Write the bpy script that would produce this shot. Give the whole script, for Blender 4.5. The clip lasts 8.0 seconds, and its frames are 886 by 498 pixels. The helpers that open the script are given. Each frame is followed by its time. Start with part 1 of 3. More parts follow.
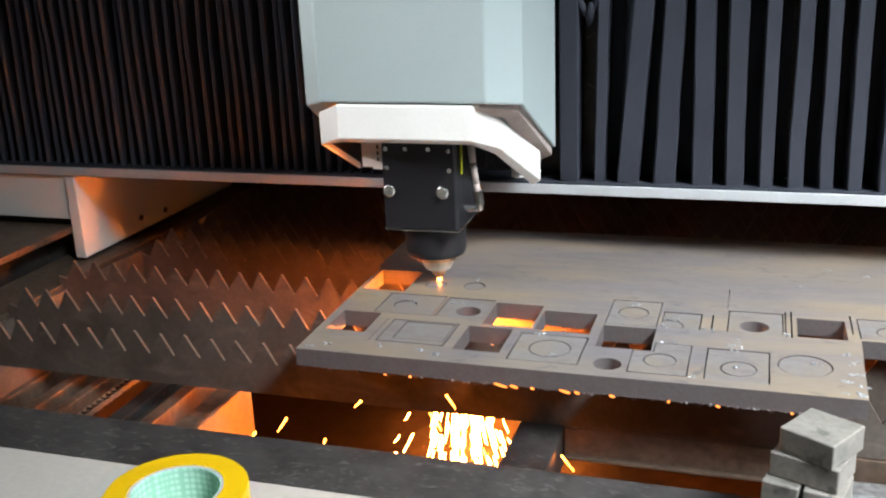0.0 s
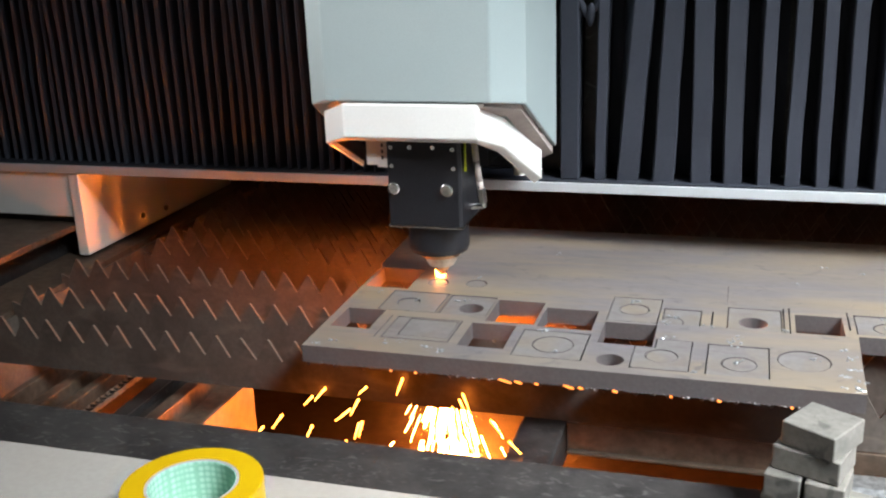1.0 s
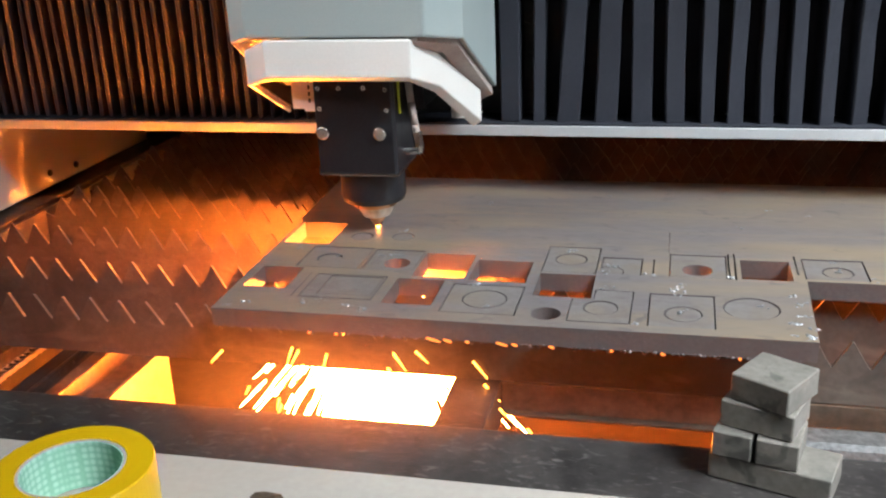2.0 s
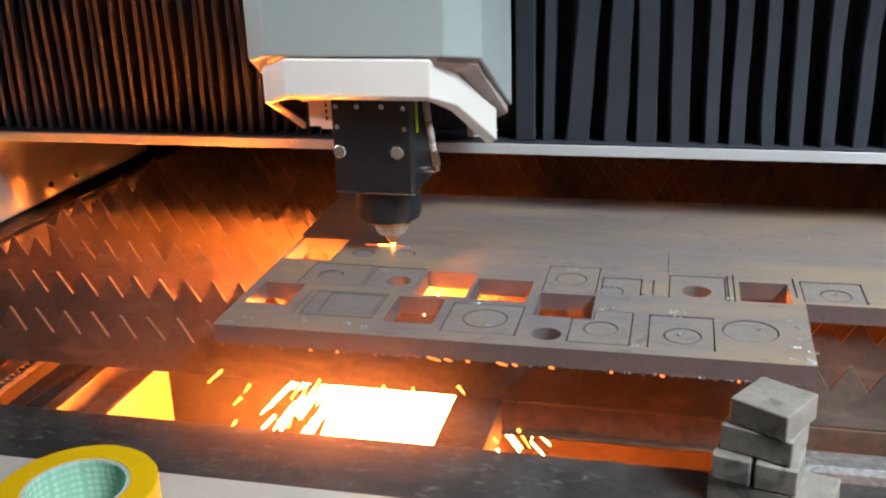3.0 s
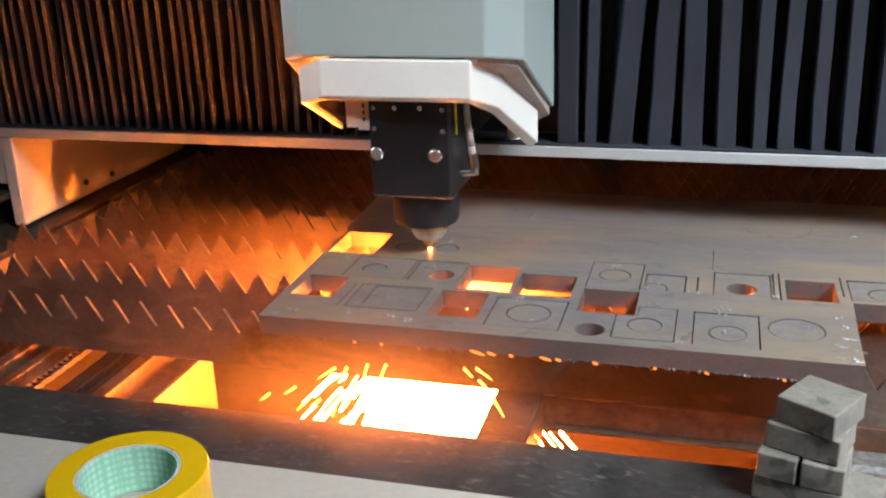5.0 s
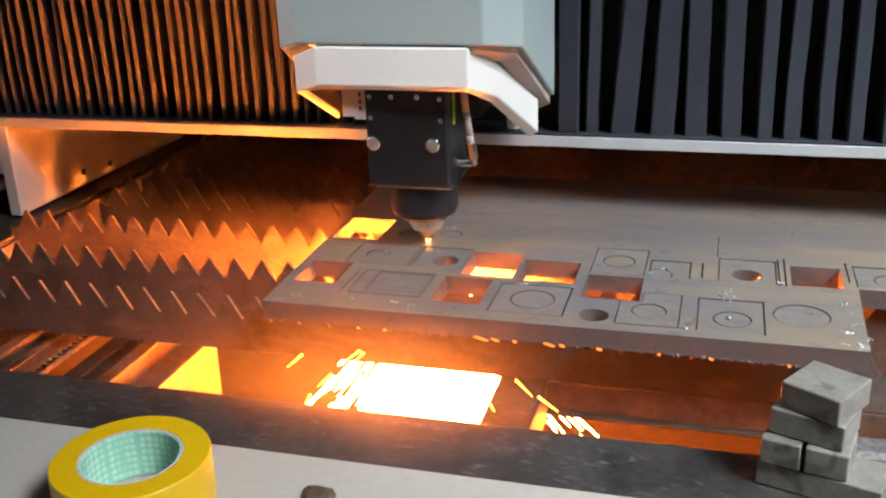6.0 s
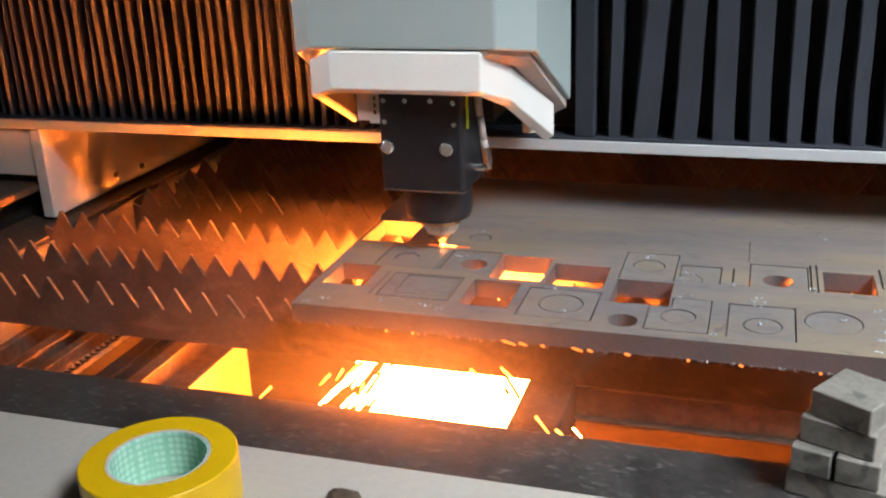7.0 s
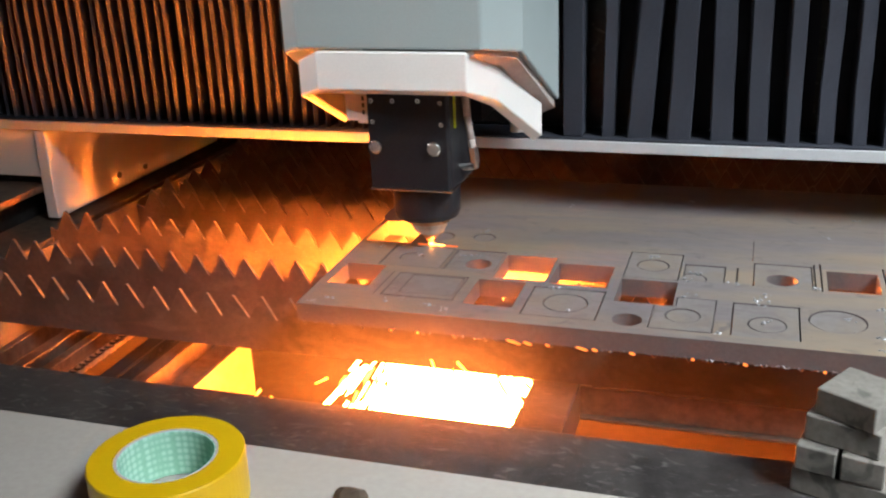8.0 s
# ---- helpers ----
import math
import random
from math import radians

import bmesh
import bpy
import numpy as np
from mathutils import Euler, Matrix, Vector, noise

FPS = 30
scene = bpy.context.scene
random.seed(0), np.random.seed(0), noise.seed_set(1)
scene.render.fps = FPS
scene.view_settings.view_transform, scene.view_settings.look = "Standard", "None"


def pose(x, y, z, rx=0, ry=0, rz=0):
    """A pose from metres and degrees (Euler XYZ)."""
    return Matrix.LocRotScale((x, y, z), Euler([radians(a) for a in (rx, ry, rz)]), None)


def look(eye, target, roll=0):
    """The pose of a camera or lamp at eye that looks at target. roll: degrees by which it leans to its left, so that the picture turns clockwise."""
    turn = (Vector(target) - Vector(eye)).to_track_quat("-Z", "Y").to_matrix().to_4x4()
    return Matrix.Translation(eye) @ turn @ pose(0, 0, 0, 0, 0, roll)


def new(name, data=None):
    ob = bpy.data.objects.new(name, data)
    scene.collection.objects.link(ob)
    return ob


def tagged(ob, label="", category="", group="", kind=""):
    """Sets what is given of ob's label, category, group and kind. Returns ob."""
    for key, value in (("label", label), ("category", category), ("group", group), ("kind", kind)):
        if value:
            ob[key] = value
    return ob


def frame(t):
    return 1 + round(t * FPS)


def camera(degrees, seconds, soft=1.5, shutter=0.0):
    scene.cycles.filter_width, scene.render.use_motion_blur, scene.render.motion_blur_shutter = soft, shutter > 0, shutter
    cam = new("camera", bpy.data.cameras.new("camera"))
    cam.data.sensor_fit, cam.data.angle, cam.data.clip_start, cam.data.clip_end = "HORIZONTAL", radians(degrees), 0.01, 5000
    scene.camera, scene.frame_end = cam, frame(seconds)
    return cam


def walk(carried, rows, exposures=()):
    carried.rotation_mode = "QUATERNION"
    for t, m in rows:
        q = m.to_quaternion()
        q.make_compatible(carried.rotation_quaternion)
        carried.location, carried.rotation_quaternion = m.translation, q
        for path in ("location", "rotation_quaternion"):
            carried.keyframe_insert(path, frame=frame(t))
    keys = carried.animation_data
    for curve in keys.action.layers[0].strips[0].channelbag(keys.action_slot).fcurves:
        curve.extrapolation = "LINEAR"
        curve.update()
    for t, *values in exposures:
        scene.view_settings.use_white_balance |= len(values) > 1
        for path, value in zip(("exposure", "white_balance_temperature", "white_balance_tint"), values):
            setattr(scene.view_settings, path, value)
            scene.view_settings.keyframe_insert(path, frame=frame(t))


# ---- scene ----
from mathutils.geometry import delaunay_2d_cdt

SHOT = camera(47.82, 8.0, soft=2.2)
PATH = [
    (0, 0.5344, -1.0326, 0.4865, 72.322, 2.304, 17.307),
    (0.5, 0.5351, -1.0378, 0.4902, 72.265, 2.362, 17.496),
    (1, 0.5210, -1.0540, 0.4910, 72.240, 2.130, 16.700),
    (1.2, 0.5020, -1.0580, 0.4870, 72.482, 1.807, 14.036),
    (1.5, 0.5112, -0.9970, 0.4688, 71.656, 2.678, 11.986),
    (1.7, 0.5190, -0.9600, 0.4470, 69.752, 2.536, 13.159),
    (2.8, 0.5030, -0.9650, 0.4570, 70.213, 1.746, 12.650),
    (3, 0.5109, -0.9646, 0.4611, 70.306, 1.764, 13.046),
    (3.5, 0.5114, -0.9693, 0.4604, 70.471, 2.264, 14.457),
    (4, 0.5095, -0.9720, 0.4627, 70.208, 1.947, 14.082),
    (4.5, 0.5086, -0.9745, 0.4651, 69.954, 2.183, 14.869),
    (5, 0.5039, -0.9722, 0.4612, 70.147, 1.849, 15.262),
    (5.2, 0.5048, -0.9719, 0.4610, 69.832, 1.894, 15.341),
    (6.3, 0.5050, -0.9690, 0.4560, 69.491, 1.910, 15.820),
    (6.5, 0.5108, -0.9696, 0.4593, 69.745, 2.148, 16.695),
    (7, 0.5089, -0.9677, 0.4587, 69.662, 2.227, 17.406),
    (7.5, 0.5104, -0.9672, 0.4569, 69.574, 2.251, 16.934),
    (8, 0.5059, -0.9720, 0.4587, 69.712, 2.306, 17.442),
]
walk(SHOT, [(t, pose(x, y, z, rx, ry, rz)) for t, x, y, z, rx, ry, rz in PATH], exposures=[(0.0, 0.12), (1.4, 0.05), (1.8, -0.45), (8.0, -0.55)])

# ---- light ----
world = bpy.data.worlds.new("workshop_air")
scene.world = world
world.use_nodes = True
world.node_tree.nodes["Background"].inputs[0].default_value = (0.55, 0.65, 0.8, 1)
world.node_tree.nodes["Background"].inputs[1].default_value = 0.3


def area(name, eye, target, sx, sy, watts, color):
    data = bpy.data.lights.new(name, "AREA")
    data.shape, data.size, data.size_y, data.energy, data.color = "RECTANGLE", sx, sy, watts, color
    ob = new(name, data)
    ob.matrix_world = look(eye, target)
    return ob


# the hall's ceiling light over the operator's right, beam narrowed to darken the left
hall_light = area("hall_ceiling_light", (2.42, -0.86, 2.2), (0.98, -0.10, 0.0), 1.6, 1.0, 46, (0.88, 0.95, 1.0))
hall_light.data.spread = radians(46)
# a weak narrow fill light, added to lift the left side of the housing
fill_light = area("left_fill_light", (-2.95, -1.2, 1.7), (0.0, 0.2, 0.5), 0.5, 0.3, 2.2, (0.95, 0.95, 0.97))
fill_light.data.spread = radians(18)

# ---- materials ----
def ramp(nt, fac, stops):
    n = nt.nodes.new("ShaderNodeValToRGB")
    el = n.color_ramp.elements
    while len(el) < len(stops):
        el.new(0.5)
    for e, (p, c) in zip(el, stops):
        e.position, e.color = p, (*c, 1)
    nt.links.new(fac, n.inputs[0])
    return n.outputs[0]


def mat(name, base, rough=0.5, metal=0.0, grain=0.2, scale=60, stain=0.3, stain_scale=6, stain_color=None, bump=0.15,
        stretch=(1, 1, 1), coat=0.0, rough_var=0.15, sheen=0.0):
    """Two scales of variation (fine grain, broad stains) over a base colour, with a fine relief."""
    m = bpy.data.materials.new(name)
    m.use_nodes = True
    nt = m.node_tree
    b = nt.nodes["Principled BSDF"]
    tc, mp = nt.nodes.new("ShaderNodeTexCoord"), nt.nodes.new("ShaderNodeMapping")
    info = nt.nodes.new("ShaderNodeObjectInfo")
    add = nt.nodes.new("ShaderNodeVectorMath")
    mul = nt.nodes.new("ShaderNodeMath")
    mul.operation, mul.inputs[1].default_value = "MULTIPLY", 7.0
    nt.links.new(info.outputs["Random"], mul.inputs[0])
    nt.links.new(tc.outputs["Object"], add.inputs[0])
    nt.links.new(mul.outputs[0], add.inputs[1])
    nt.links.new(add.outputs[0], mp.inputs[0])
    mp.inputs["Scale"].default_value = stretch
    fine, broad = nt.nodes.new("ShaderNodeTexNoise"), nt.nodes.new("ShaderNodeTexNoise")
    fine.inputs["Scale"].default_value, fine.inputs["Detail"].default_value = scale, 6
    broad.inputs["Scale"].default_value, broad.inputs["Detail"].default_value = stain_scale, 5
    broad.inputs["Distortion"].default_value = 0.6
    for n in (fine, broad):
        nt.links.new(mp.outputs[0], n.inputs["Vector"])
    dark = tuple(c * (1 - grain) for c in base)
    lite = tuple(min(1, c * (1 + grain)) for c in base)
    c1 = ramp(nt, fine.outputs[0], [(0.3, dark), (0.7, lite)])
    c2 = stain_color or tuple(c * 0.55 for c in base)
    mix = nt.nodes.new("ShaderNodeMix")
    mix.data_type = "RGBA"
    f = ramp(nt, broad.outputs[0], [(0.42, (0, 0, 0)), (0.68, (stain,) * 3)])
    nt.links.new(f, mix.inputs[0])
    nt.links.new(c1, mix.inputs[6])
    mix.inputs[7].default_value = (*c2, 1)
    nt.links.new(mix.outputs[2], b.inputs["Base Color"])
    rr = nt.nodes.new("ShaderNodeMapRange")
    rr.inputs["To Min"].default_value, rr.inputs["To Max"].default_value = max(0.05, rough - rough_var), min(1, rough + rough_var)
    nt.links.new(broad.outputs[0], rr.inputs[0])
    nt.links.new(rr.outputs[0], b.inputs["Roughness"])
    b.inputs["Metallic"].default_value = metal
    b.inputs["Coat Weight"].default_value = coat
    if bump:
        bp = nt.nodes.new("ShaderNodeBump")
        bp.inputs["Strength"].default_value, bp.inputs["Distance"].default_value = bump, 0.002
        nt.links.new(fine.outputs[0], bp.inputs["Height"])
        nt.links.new(bp.outputs[0], b.inputs["Normal"])
    return m


def scuffs(m, color, scale, lo, hi, stretch=(1, 1, 1), amount=0.8, detail=4, twist=1.0):
    """Lays a second set of marks (streaks, scratches, smears) over a material's colour."""
    nt = m.node_tree
    b = nt.nodes["Principled BSDF"]
    under = b.inputs["Base Color"].links[0].from_socket
    tc, mp, nz = nt.nodes.new("ShaderNodeTexCoord"), nt.nodes.new("ShaderNodeMapping"), nt.nodes.new("ShaderNodeTexNoise")
    mp.inputs["Scale"].default_value = stretch
    nz.inputs["Scale"].default_value, nz.inputs["Detail"].default_value, nz.inputs["Distortion"].default_value = scale, detail, twist
    nt.links.new(tc.outputs["Object"], mp.inputs[0])
    nt.links.new(mp.outputs[0], nz.inputs["Vector"])
    f = ramp(nt, nz.outputs[0], [(lo, (0, 0, 0)), (hi, (amount,) * 3)])
    mix = nt.nodes.new("ShaderNodeMix")
    mix.data_type = "RGBA"
    nt.links.new(f, mix.inputs[0])
    nt.links.new(under, mix.inputs[6])
    mix.inputs[7].default_value = (*color, 1)
    nt.links.new(mix.outputs[2], b.inputs["Base Color"])
    return m


def smoke_material(name, color, density):
    """Thin smoke: scatters a little light, denser in lumps and fading to nothing at the rim of its wisp."""
    m = bpy.data.materials.new(name)
    m.use_nodes = True
    nt = m.node_tree
    nt.nodes.remove(nt.nodes["Principled BSDF"])
    tc, mp, gr = nt.nodes.new("ShaderNodeTexCoord"), nt.nodes.new("ShaderNodeMapping"), nt.nodes.new("ShaderNodeTexGradient")
    mp.inputs["Location"].default_value, mp.inputs["Scale"].default_value = (-1, 0, -1), (2, 0, 2)
    gr.gradient_type = "QUADRATIC_SPHERE"
    nt.links.new(tc.outputs["Generated"], mp.inputs[0])
    nt.links.new(mp.outputs[0], gr.inputs[0])
    nz = nt.nodes.new("ShaderNodeTexNoise")
    nz.inputs["Scale"].default_value, nz.inputs["Detail"].default_value, nz.inputs["Distortion"].default_value = 9, 3, 0.8
    nt.links.new(tc.outputs["Object"], nz.inputs["Vector"])
    lumps = ramp(nt, nz.outputs[0], [(0.3, (0.45,) * 3), (0.7, (1, 1, 1))])
    a, b = nt.nodes.new("ShaderNodeMath"), nt.nodes.new("ShaderNodeMath")
    a.operation = b.operation = "MULTIPLY"
    nt.links.new(gr.outputs["Fac"], a.inputs[0])
    nt.links.new(lumps, a.inputs[1])
    nt.links.new(a.outputs[0], b.inputs[0])
    b.inputs[1].default_value = density
    clear, back, through_it = nt.nodes.new("ShaderNodeBsdfTransparent"), nt.nodes.new("ShaderNodeBsdfDiffuse"), nt.nodes.new("ShaderNodeBsdfTranslucent")
    back.inputs[0].default_value = through_it.inputs[0].default_value = (*color, 1)
    both, mix = nt.nodes.new("ShaderNodeMixShader"), nt.nodes.new("ShaderNodeMixShader")
    both.inputs[0].default_value = 0.6
    nt.links.new(back.outputs[0], both.inputs[1])
    nt.links.new(through_it.outputs[0], both.inputs[2])
    nt.links.new(b.outputs[0], mix.inputs[0])
    nt.links.new(clear.outputs[0], mix.inputs[1])
    nt.links.new(both.outputs[0], mix.inputs[2])
    nt.links.new(mix.outputs[0], nt.nodes["Material Output"].inputs[0])
    return m


def glow(name, color, strength):
    m = bpy.data.materials.new(name)
    m.use_nodes = True
    nt = m.node_tree
    nt.nodes.remove(nt.nodes["Principled BSDF"])
    e = nt.nodes.new("ShaderNodeEmission")
    e.inputs[0].default_value, e.inputs[1].default_value = (*color, 1), strength
    nt.links.new(e.outputs[0], nt.nodes["Material Output"].inputs[0])
    return m


M_PLATE = mat("mill_scale_steel", (0.185, 0.165, 0.168), 0.36, 0.35, 0.10, 130, 0.85, 6, (0.30, 0.228, 0.145), 0.06, (0.35, 1.0, 1), rough_var=0.10)
M_CUT = mat("flame_cut_edge", (0.13, 0.115, 0.115), 0.45, 0.4, 0.10, 220, 0.5, 25, (0.12, 0.095, 0.09), 0.15)
M_PART = mat("loose_part_steel", (0.205, 0.186, 0.180), 0.42, 0.35, 0.09, 130, 0.6, 14, (0.25, 0.195, 0.135), 0.08)
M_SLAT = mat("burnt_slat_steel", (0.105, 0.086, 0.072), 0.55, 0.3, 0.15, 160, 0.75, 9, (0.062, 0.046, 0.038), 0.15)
# paler steel for the tooth edges, as if they caught the light
M_TOOTH = mat("lit_tooth_edge", (0.18, 0.14, 0.11), 0.40, 0.5, 0.2, 200, 0.5, 30, (0.16, 0.12, 0.09), 0.1)
M_FRAME = mat("black_frame_steel", (0.020, 0.018, 0.018), 0.38, 0.3, 0.3, 90, 0.6, 20, (0.060, 0.055, 0.052), 0.15)
M_PIT = mat("sooty_pit_steel", (0.034, 0.025, 0.020), 0.65, 0.2, 0.3, 40, 0.7, 7, (0.03, 0.022, 0.018), 0.3)
M_DARK = mat("near_black_steel", (0.022, 0.017, 0.015), 0.6, 0.2, 0.3, 60, 0.6, 12, (0.045, 0.033, 0.027), 0.2)
M_BAR = mat("rusty_bar_steel", (0.11, 0.078, 0.056), 0.5, 0.4, 0.3, 100, 0.6, 20, (0.07, 0.05, 0.035), 0.3)
M_HOUSING = mat("grey_powder_coat", (0.34, 0.40, 0.40), 0.45, 0, 0.03, 600, 0.06, 5, None, 0.05)
M_WHITE = mat("white_powder_coat", (0.78, 0.77, 0.74), 0.42, 0, 0.03, 500, 0.12, 6, (0.6, 0.56, 0.5), 0.05)
M_STRIP = mat("white_painted_strip", (0.46, 0.48, 0.49), 0.4, 0, 0.04, 300, 0.25, 20, (0.36, 0.35, 0.33), 0.06)
M_COVER = mat("cream_cover_paint", (0.35, 0.32, 0.288), 0.5, 0, 0.05, 160, 0.35, 7, (0.36, 0.31, 0.265), 0.06)
M_BELLOWS = mat("black_bellows_fabric", (0.029, 0.032, 0.043), 0.75, 0, 0.06, 250, 0.4, 9, (0.03, 0.032, 0.04), 0.05)
M_BELLOWS.node_tree.nodes["Principled BSDF"].inputs["Specular IOR Level"].default_value = 0.2
M_HEAD = mat("black_anodised_aluminium", (0.022, 0.022, 0.026), 0.38, 0.4, 0.15, 500, 0.2, 20, None, 0.04)
M_CHROME = mat("bright_steel", (0.72, 0.72, 0.70), 0.22, 1.0, 0.05, 200, 0.15, 30, None, 0.03)
M_BRASS = mat("copper_brass", (0.62, 0.36, 0.2), 0.3, 1.0, 0.1, 200, 0.3, 60, (0.35, 0.2, 0.12), 0.05)
M_CERAMIC = mat("sooty_ceramic", (0.62, 0.55, 0.46), 0.4, 0.2, 0.1, 200, 0.5, 60, (0.3, 0.22, 0.16), 0.05)
M_BLOCK = mat("cut_block_steel", (0.262, 0.240, 0.212), 0.45, 0.4, 0.15, 160, 0.6, 22, (0.15, 0.15, 0.135), 0.12)
M_SLAG = mat("silvery_spatter", (0.33, 0.34, 0.35), 0.38, 0.8, 0.2, 300, 0.3, 60, (0.35, 0.36, 0.36), 0.2)
M_TAPE = mat("yellow_packing_tape", (0.56, 0.345, 0.004), 0.34, 0, 0.02, 300, 0.25, 18, (0.50, 0.27, 0.0), 0.02)
M_CORE = mat("grey_cardboard_core", (0.42, 0.36, 0.33), 0.8, 0, 0.1, 200, 0.3, 30, None, 0.1)
M_LABEL = mat("white_sticker", (0.7, 0.7, 0.66), 0.5, 0, 0.05, 200, 0.1, 20, None, 0.02)
M_INK = mat("dark_print", (0.03, 0.03, 0.03), 0.6, 0, 0.05, 200, 0.1, 20, None, 0.0)
# hall surfaces stay out of view; near black so they return little light
M_WALL = mat("hall_wall_low_bounce", (0.05, 0.05, 0.052), 0.8, 0, 0.08, 20, 0.3, 1.5, None, 0.1)
M_CONCRETE = mat("hall_concrete", (0.06, 0.06, 0.058), 0.8, 0, 0.15, 30, 0.4, 2, None, 0.2)
M_YELLOW = mat("yellow_green_hose", (0.5, 0.55, 0.03), 0.4, 0, 0.05, 200, 0.1, 20, None, 0.0)
M_RAIL = scuffs(mat("worn_black_rail_paint", (0.036, 0.032, 0.031), 0.36, 0.3, 0.3, 90, 0.6, 16, (0.075, 0.068, 0.064), 0.15), (0.20, 0.185, 0.175), 34, 0.58, 0.72, (0.9, 2.0, 1), 0.55, 6, 2.5)
M_SMOKE = smoke_material("smoke_and_lens_glow", (0.82, 0.80, 0.76), 0.058)
scuffs(M_PLATE, (0.32, 0.245, 0.165), 5, 0.45, 0.66, (0.5, 3.5, 1), 0.6)
scuffs(M_PLATE, (0.11, 0.10, 0.105), 26, 0.60, 0.72, (1, 1.6, 1), 0.65)
scuffs(M_PART, (0.15, 0.12, 0.125), 18, 0.52, 0.70, (1, 2, 1), 0.5)
scuffs(M_FRAME, (0.17, 0.165, 0.16), 42, 0.60, 0.70, (0.8, 2.2, 1), 0.4, 6, 2.5)
scuffs(M_SLAT, (0.20, 0.155, 0.12), 16, 0.55, 0.72, (0.6, 1, 1.6), 0.5)
scuffs(M_SLAT, (0.05, 0.04, 0.034), 11, 0.58, 0.70, (1, 1, 1.4), 0.6)
scuffs(M_BLOCK, (0.07, 0.068, 0.06), 24, 0.60, 0.66, (1, 1, 1), 0.6)
scuffs(M_COVER, (0.30, 0.26, 0.225), 9, 0.60, 0.74, (0.7, 1.3, 1), 0.4)
M_SPARK = glow("white_hot_sparks", (1.0, 0.22, 0.026), 430)
M_FLY = glow("orange_hot_spark", (1.0, 0.26, 0.03), 26)
M_STREAM = glow("molten_spark_stream", (1.0, 0.205, 0.022), 1550)
M_FLAME = glow("molten_cut_point", (1.0, 0.30, 0.05), 28)
M_KERF = glow("red_hot_kerf", (1.0, 0.16, 0.03), 2.2)


# ---- mesh helpers ----
def part(name, bm, material, parent=None, label="", bevel=0.0, smooth=False):
    me = bpy.data.meshes.new(name)
    bmesh.ops.recalc_face_normals(bm, faces=bm.faces)
    bm.to_mesh(me)
    bm.free()
    me.materials.append(material)
    if smooth:
        for p in me.polygons:
            p.use_smooth = True
    ob = new(name, me)
    if parent:
        ob.parent = parent
    if label:
        ob["label"] = label
    if bevel:
        md = ob.modifiers.new("bevel", "BEVEL")
        md.width, md.segments, md.limit_method, md.angle_limit = bevel, 2, "ANGLE", radians(35)
    return ob


def thing(name, label, category, group="", kind="", at=(0, 0, 0)):
    ob = new(name)
    ob.location = at
    ob.empty_display_size = 0.02
    return tagged(ob, label, category, group, kind)


def box(bm, x0, y0, z0, x1, y1, z1):
    vs = bmesh.ops.create_cube(bm, size=1)["verts"]
    for v in vs:
        v.co = Vector(((x0, x1)[v.co.x > 0], (y0, y1)[v.co.y > 0], (z0, z1)[v.co.z > 0]))
    return vs


def boxed(*b):
    bm = bmesh.new()
    for c in b:
        box(bm, *c)
    return bm


def tube(bm, a, b, r0, r1=None, n=20, caps=True):
    a, b = Vector(a), Vector(b)
    r1 = r0 if r1 is None else r1
    res = bmesh.ops.create_cone(bm, cap_ends=caps, segments=n, radius1=r0, radius2=max(r1, 1e-5), depth=(b - a).length)
    q = (b - a).to_track_quat("Z", "Y").to_matrix().to_4x4()
    bmesh.ops.transform(bm, matrix=Matrix.Translation((a + b) / 2) @ q, verts=res["verts"])
    return res["verts"]


def tubed(*args, **kw):
    bm = bmesh.new()
    tube(bm, *args, **kw)
    return bm


def lathe(profile, n=40, at=(0, 0, 0)):
    """A body of revolution about z from (radius, height) pairs, closed into a loop."""
    bm = bmesh.new()
    rings = []
    for r, h in profile:
        rings.append([bm.verts.new((at[0] + r * math.cos(2 * math.pi * i / n), at[1] + r * math.sin(2 * math.pi * i / n), at[2] + h)) for i in range(n)])
    for j in range(len(rings)):
        a, b = rings[j], rings[(j + 1) % len(rings)]
        for i in range(n):
            bm.faces.new((a[i], a[(i + 1) % n], b[(i + 1) % n], b[i]))
    return bm


def prism(bm, poly, y0, y1, axis="y"):
    """Extrudes a polygon of (u, v) pairs: along y with u = x, v = z; along z with u = x, v = y; along x with u = y, v = z."""
    def at(u, v, w):
        return {"y": (u, w, v), "z": (u, v, w), "x": (w, u, v)}[axis]
    a = [bm.verts.new(at(u, v, y0)) for u, v in poly]
    b = [bm.verts.new(at(u, v, y1)) for u, v in poly]
    bm.faces.new(a)
    bm.faces.new(b)
    n = len(poly)
    for i in range(n):
        bm.faces.new((a[i], a[(i + 1) % n], b[(i + 1) % n], b[i]))


def inside(p, loop):
    hit, n = False, len(loop)
    for i in range(n):
        (x0, y0), (x1, y1) = loop[i], loop[(i + 1) % n]
        if (y0 > p[1]) != (y1 > p[1]) and p[0] < (x1 - x0) * (p[1] - y0) / (y1 - y0) + x0:
            hit = not hit
    return hit


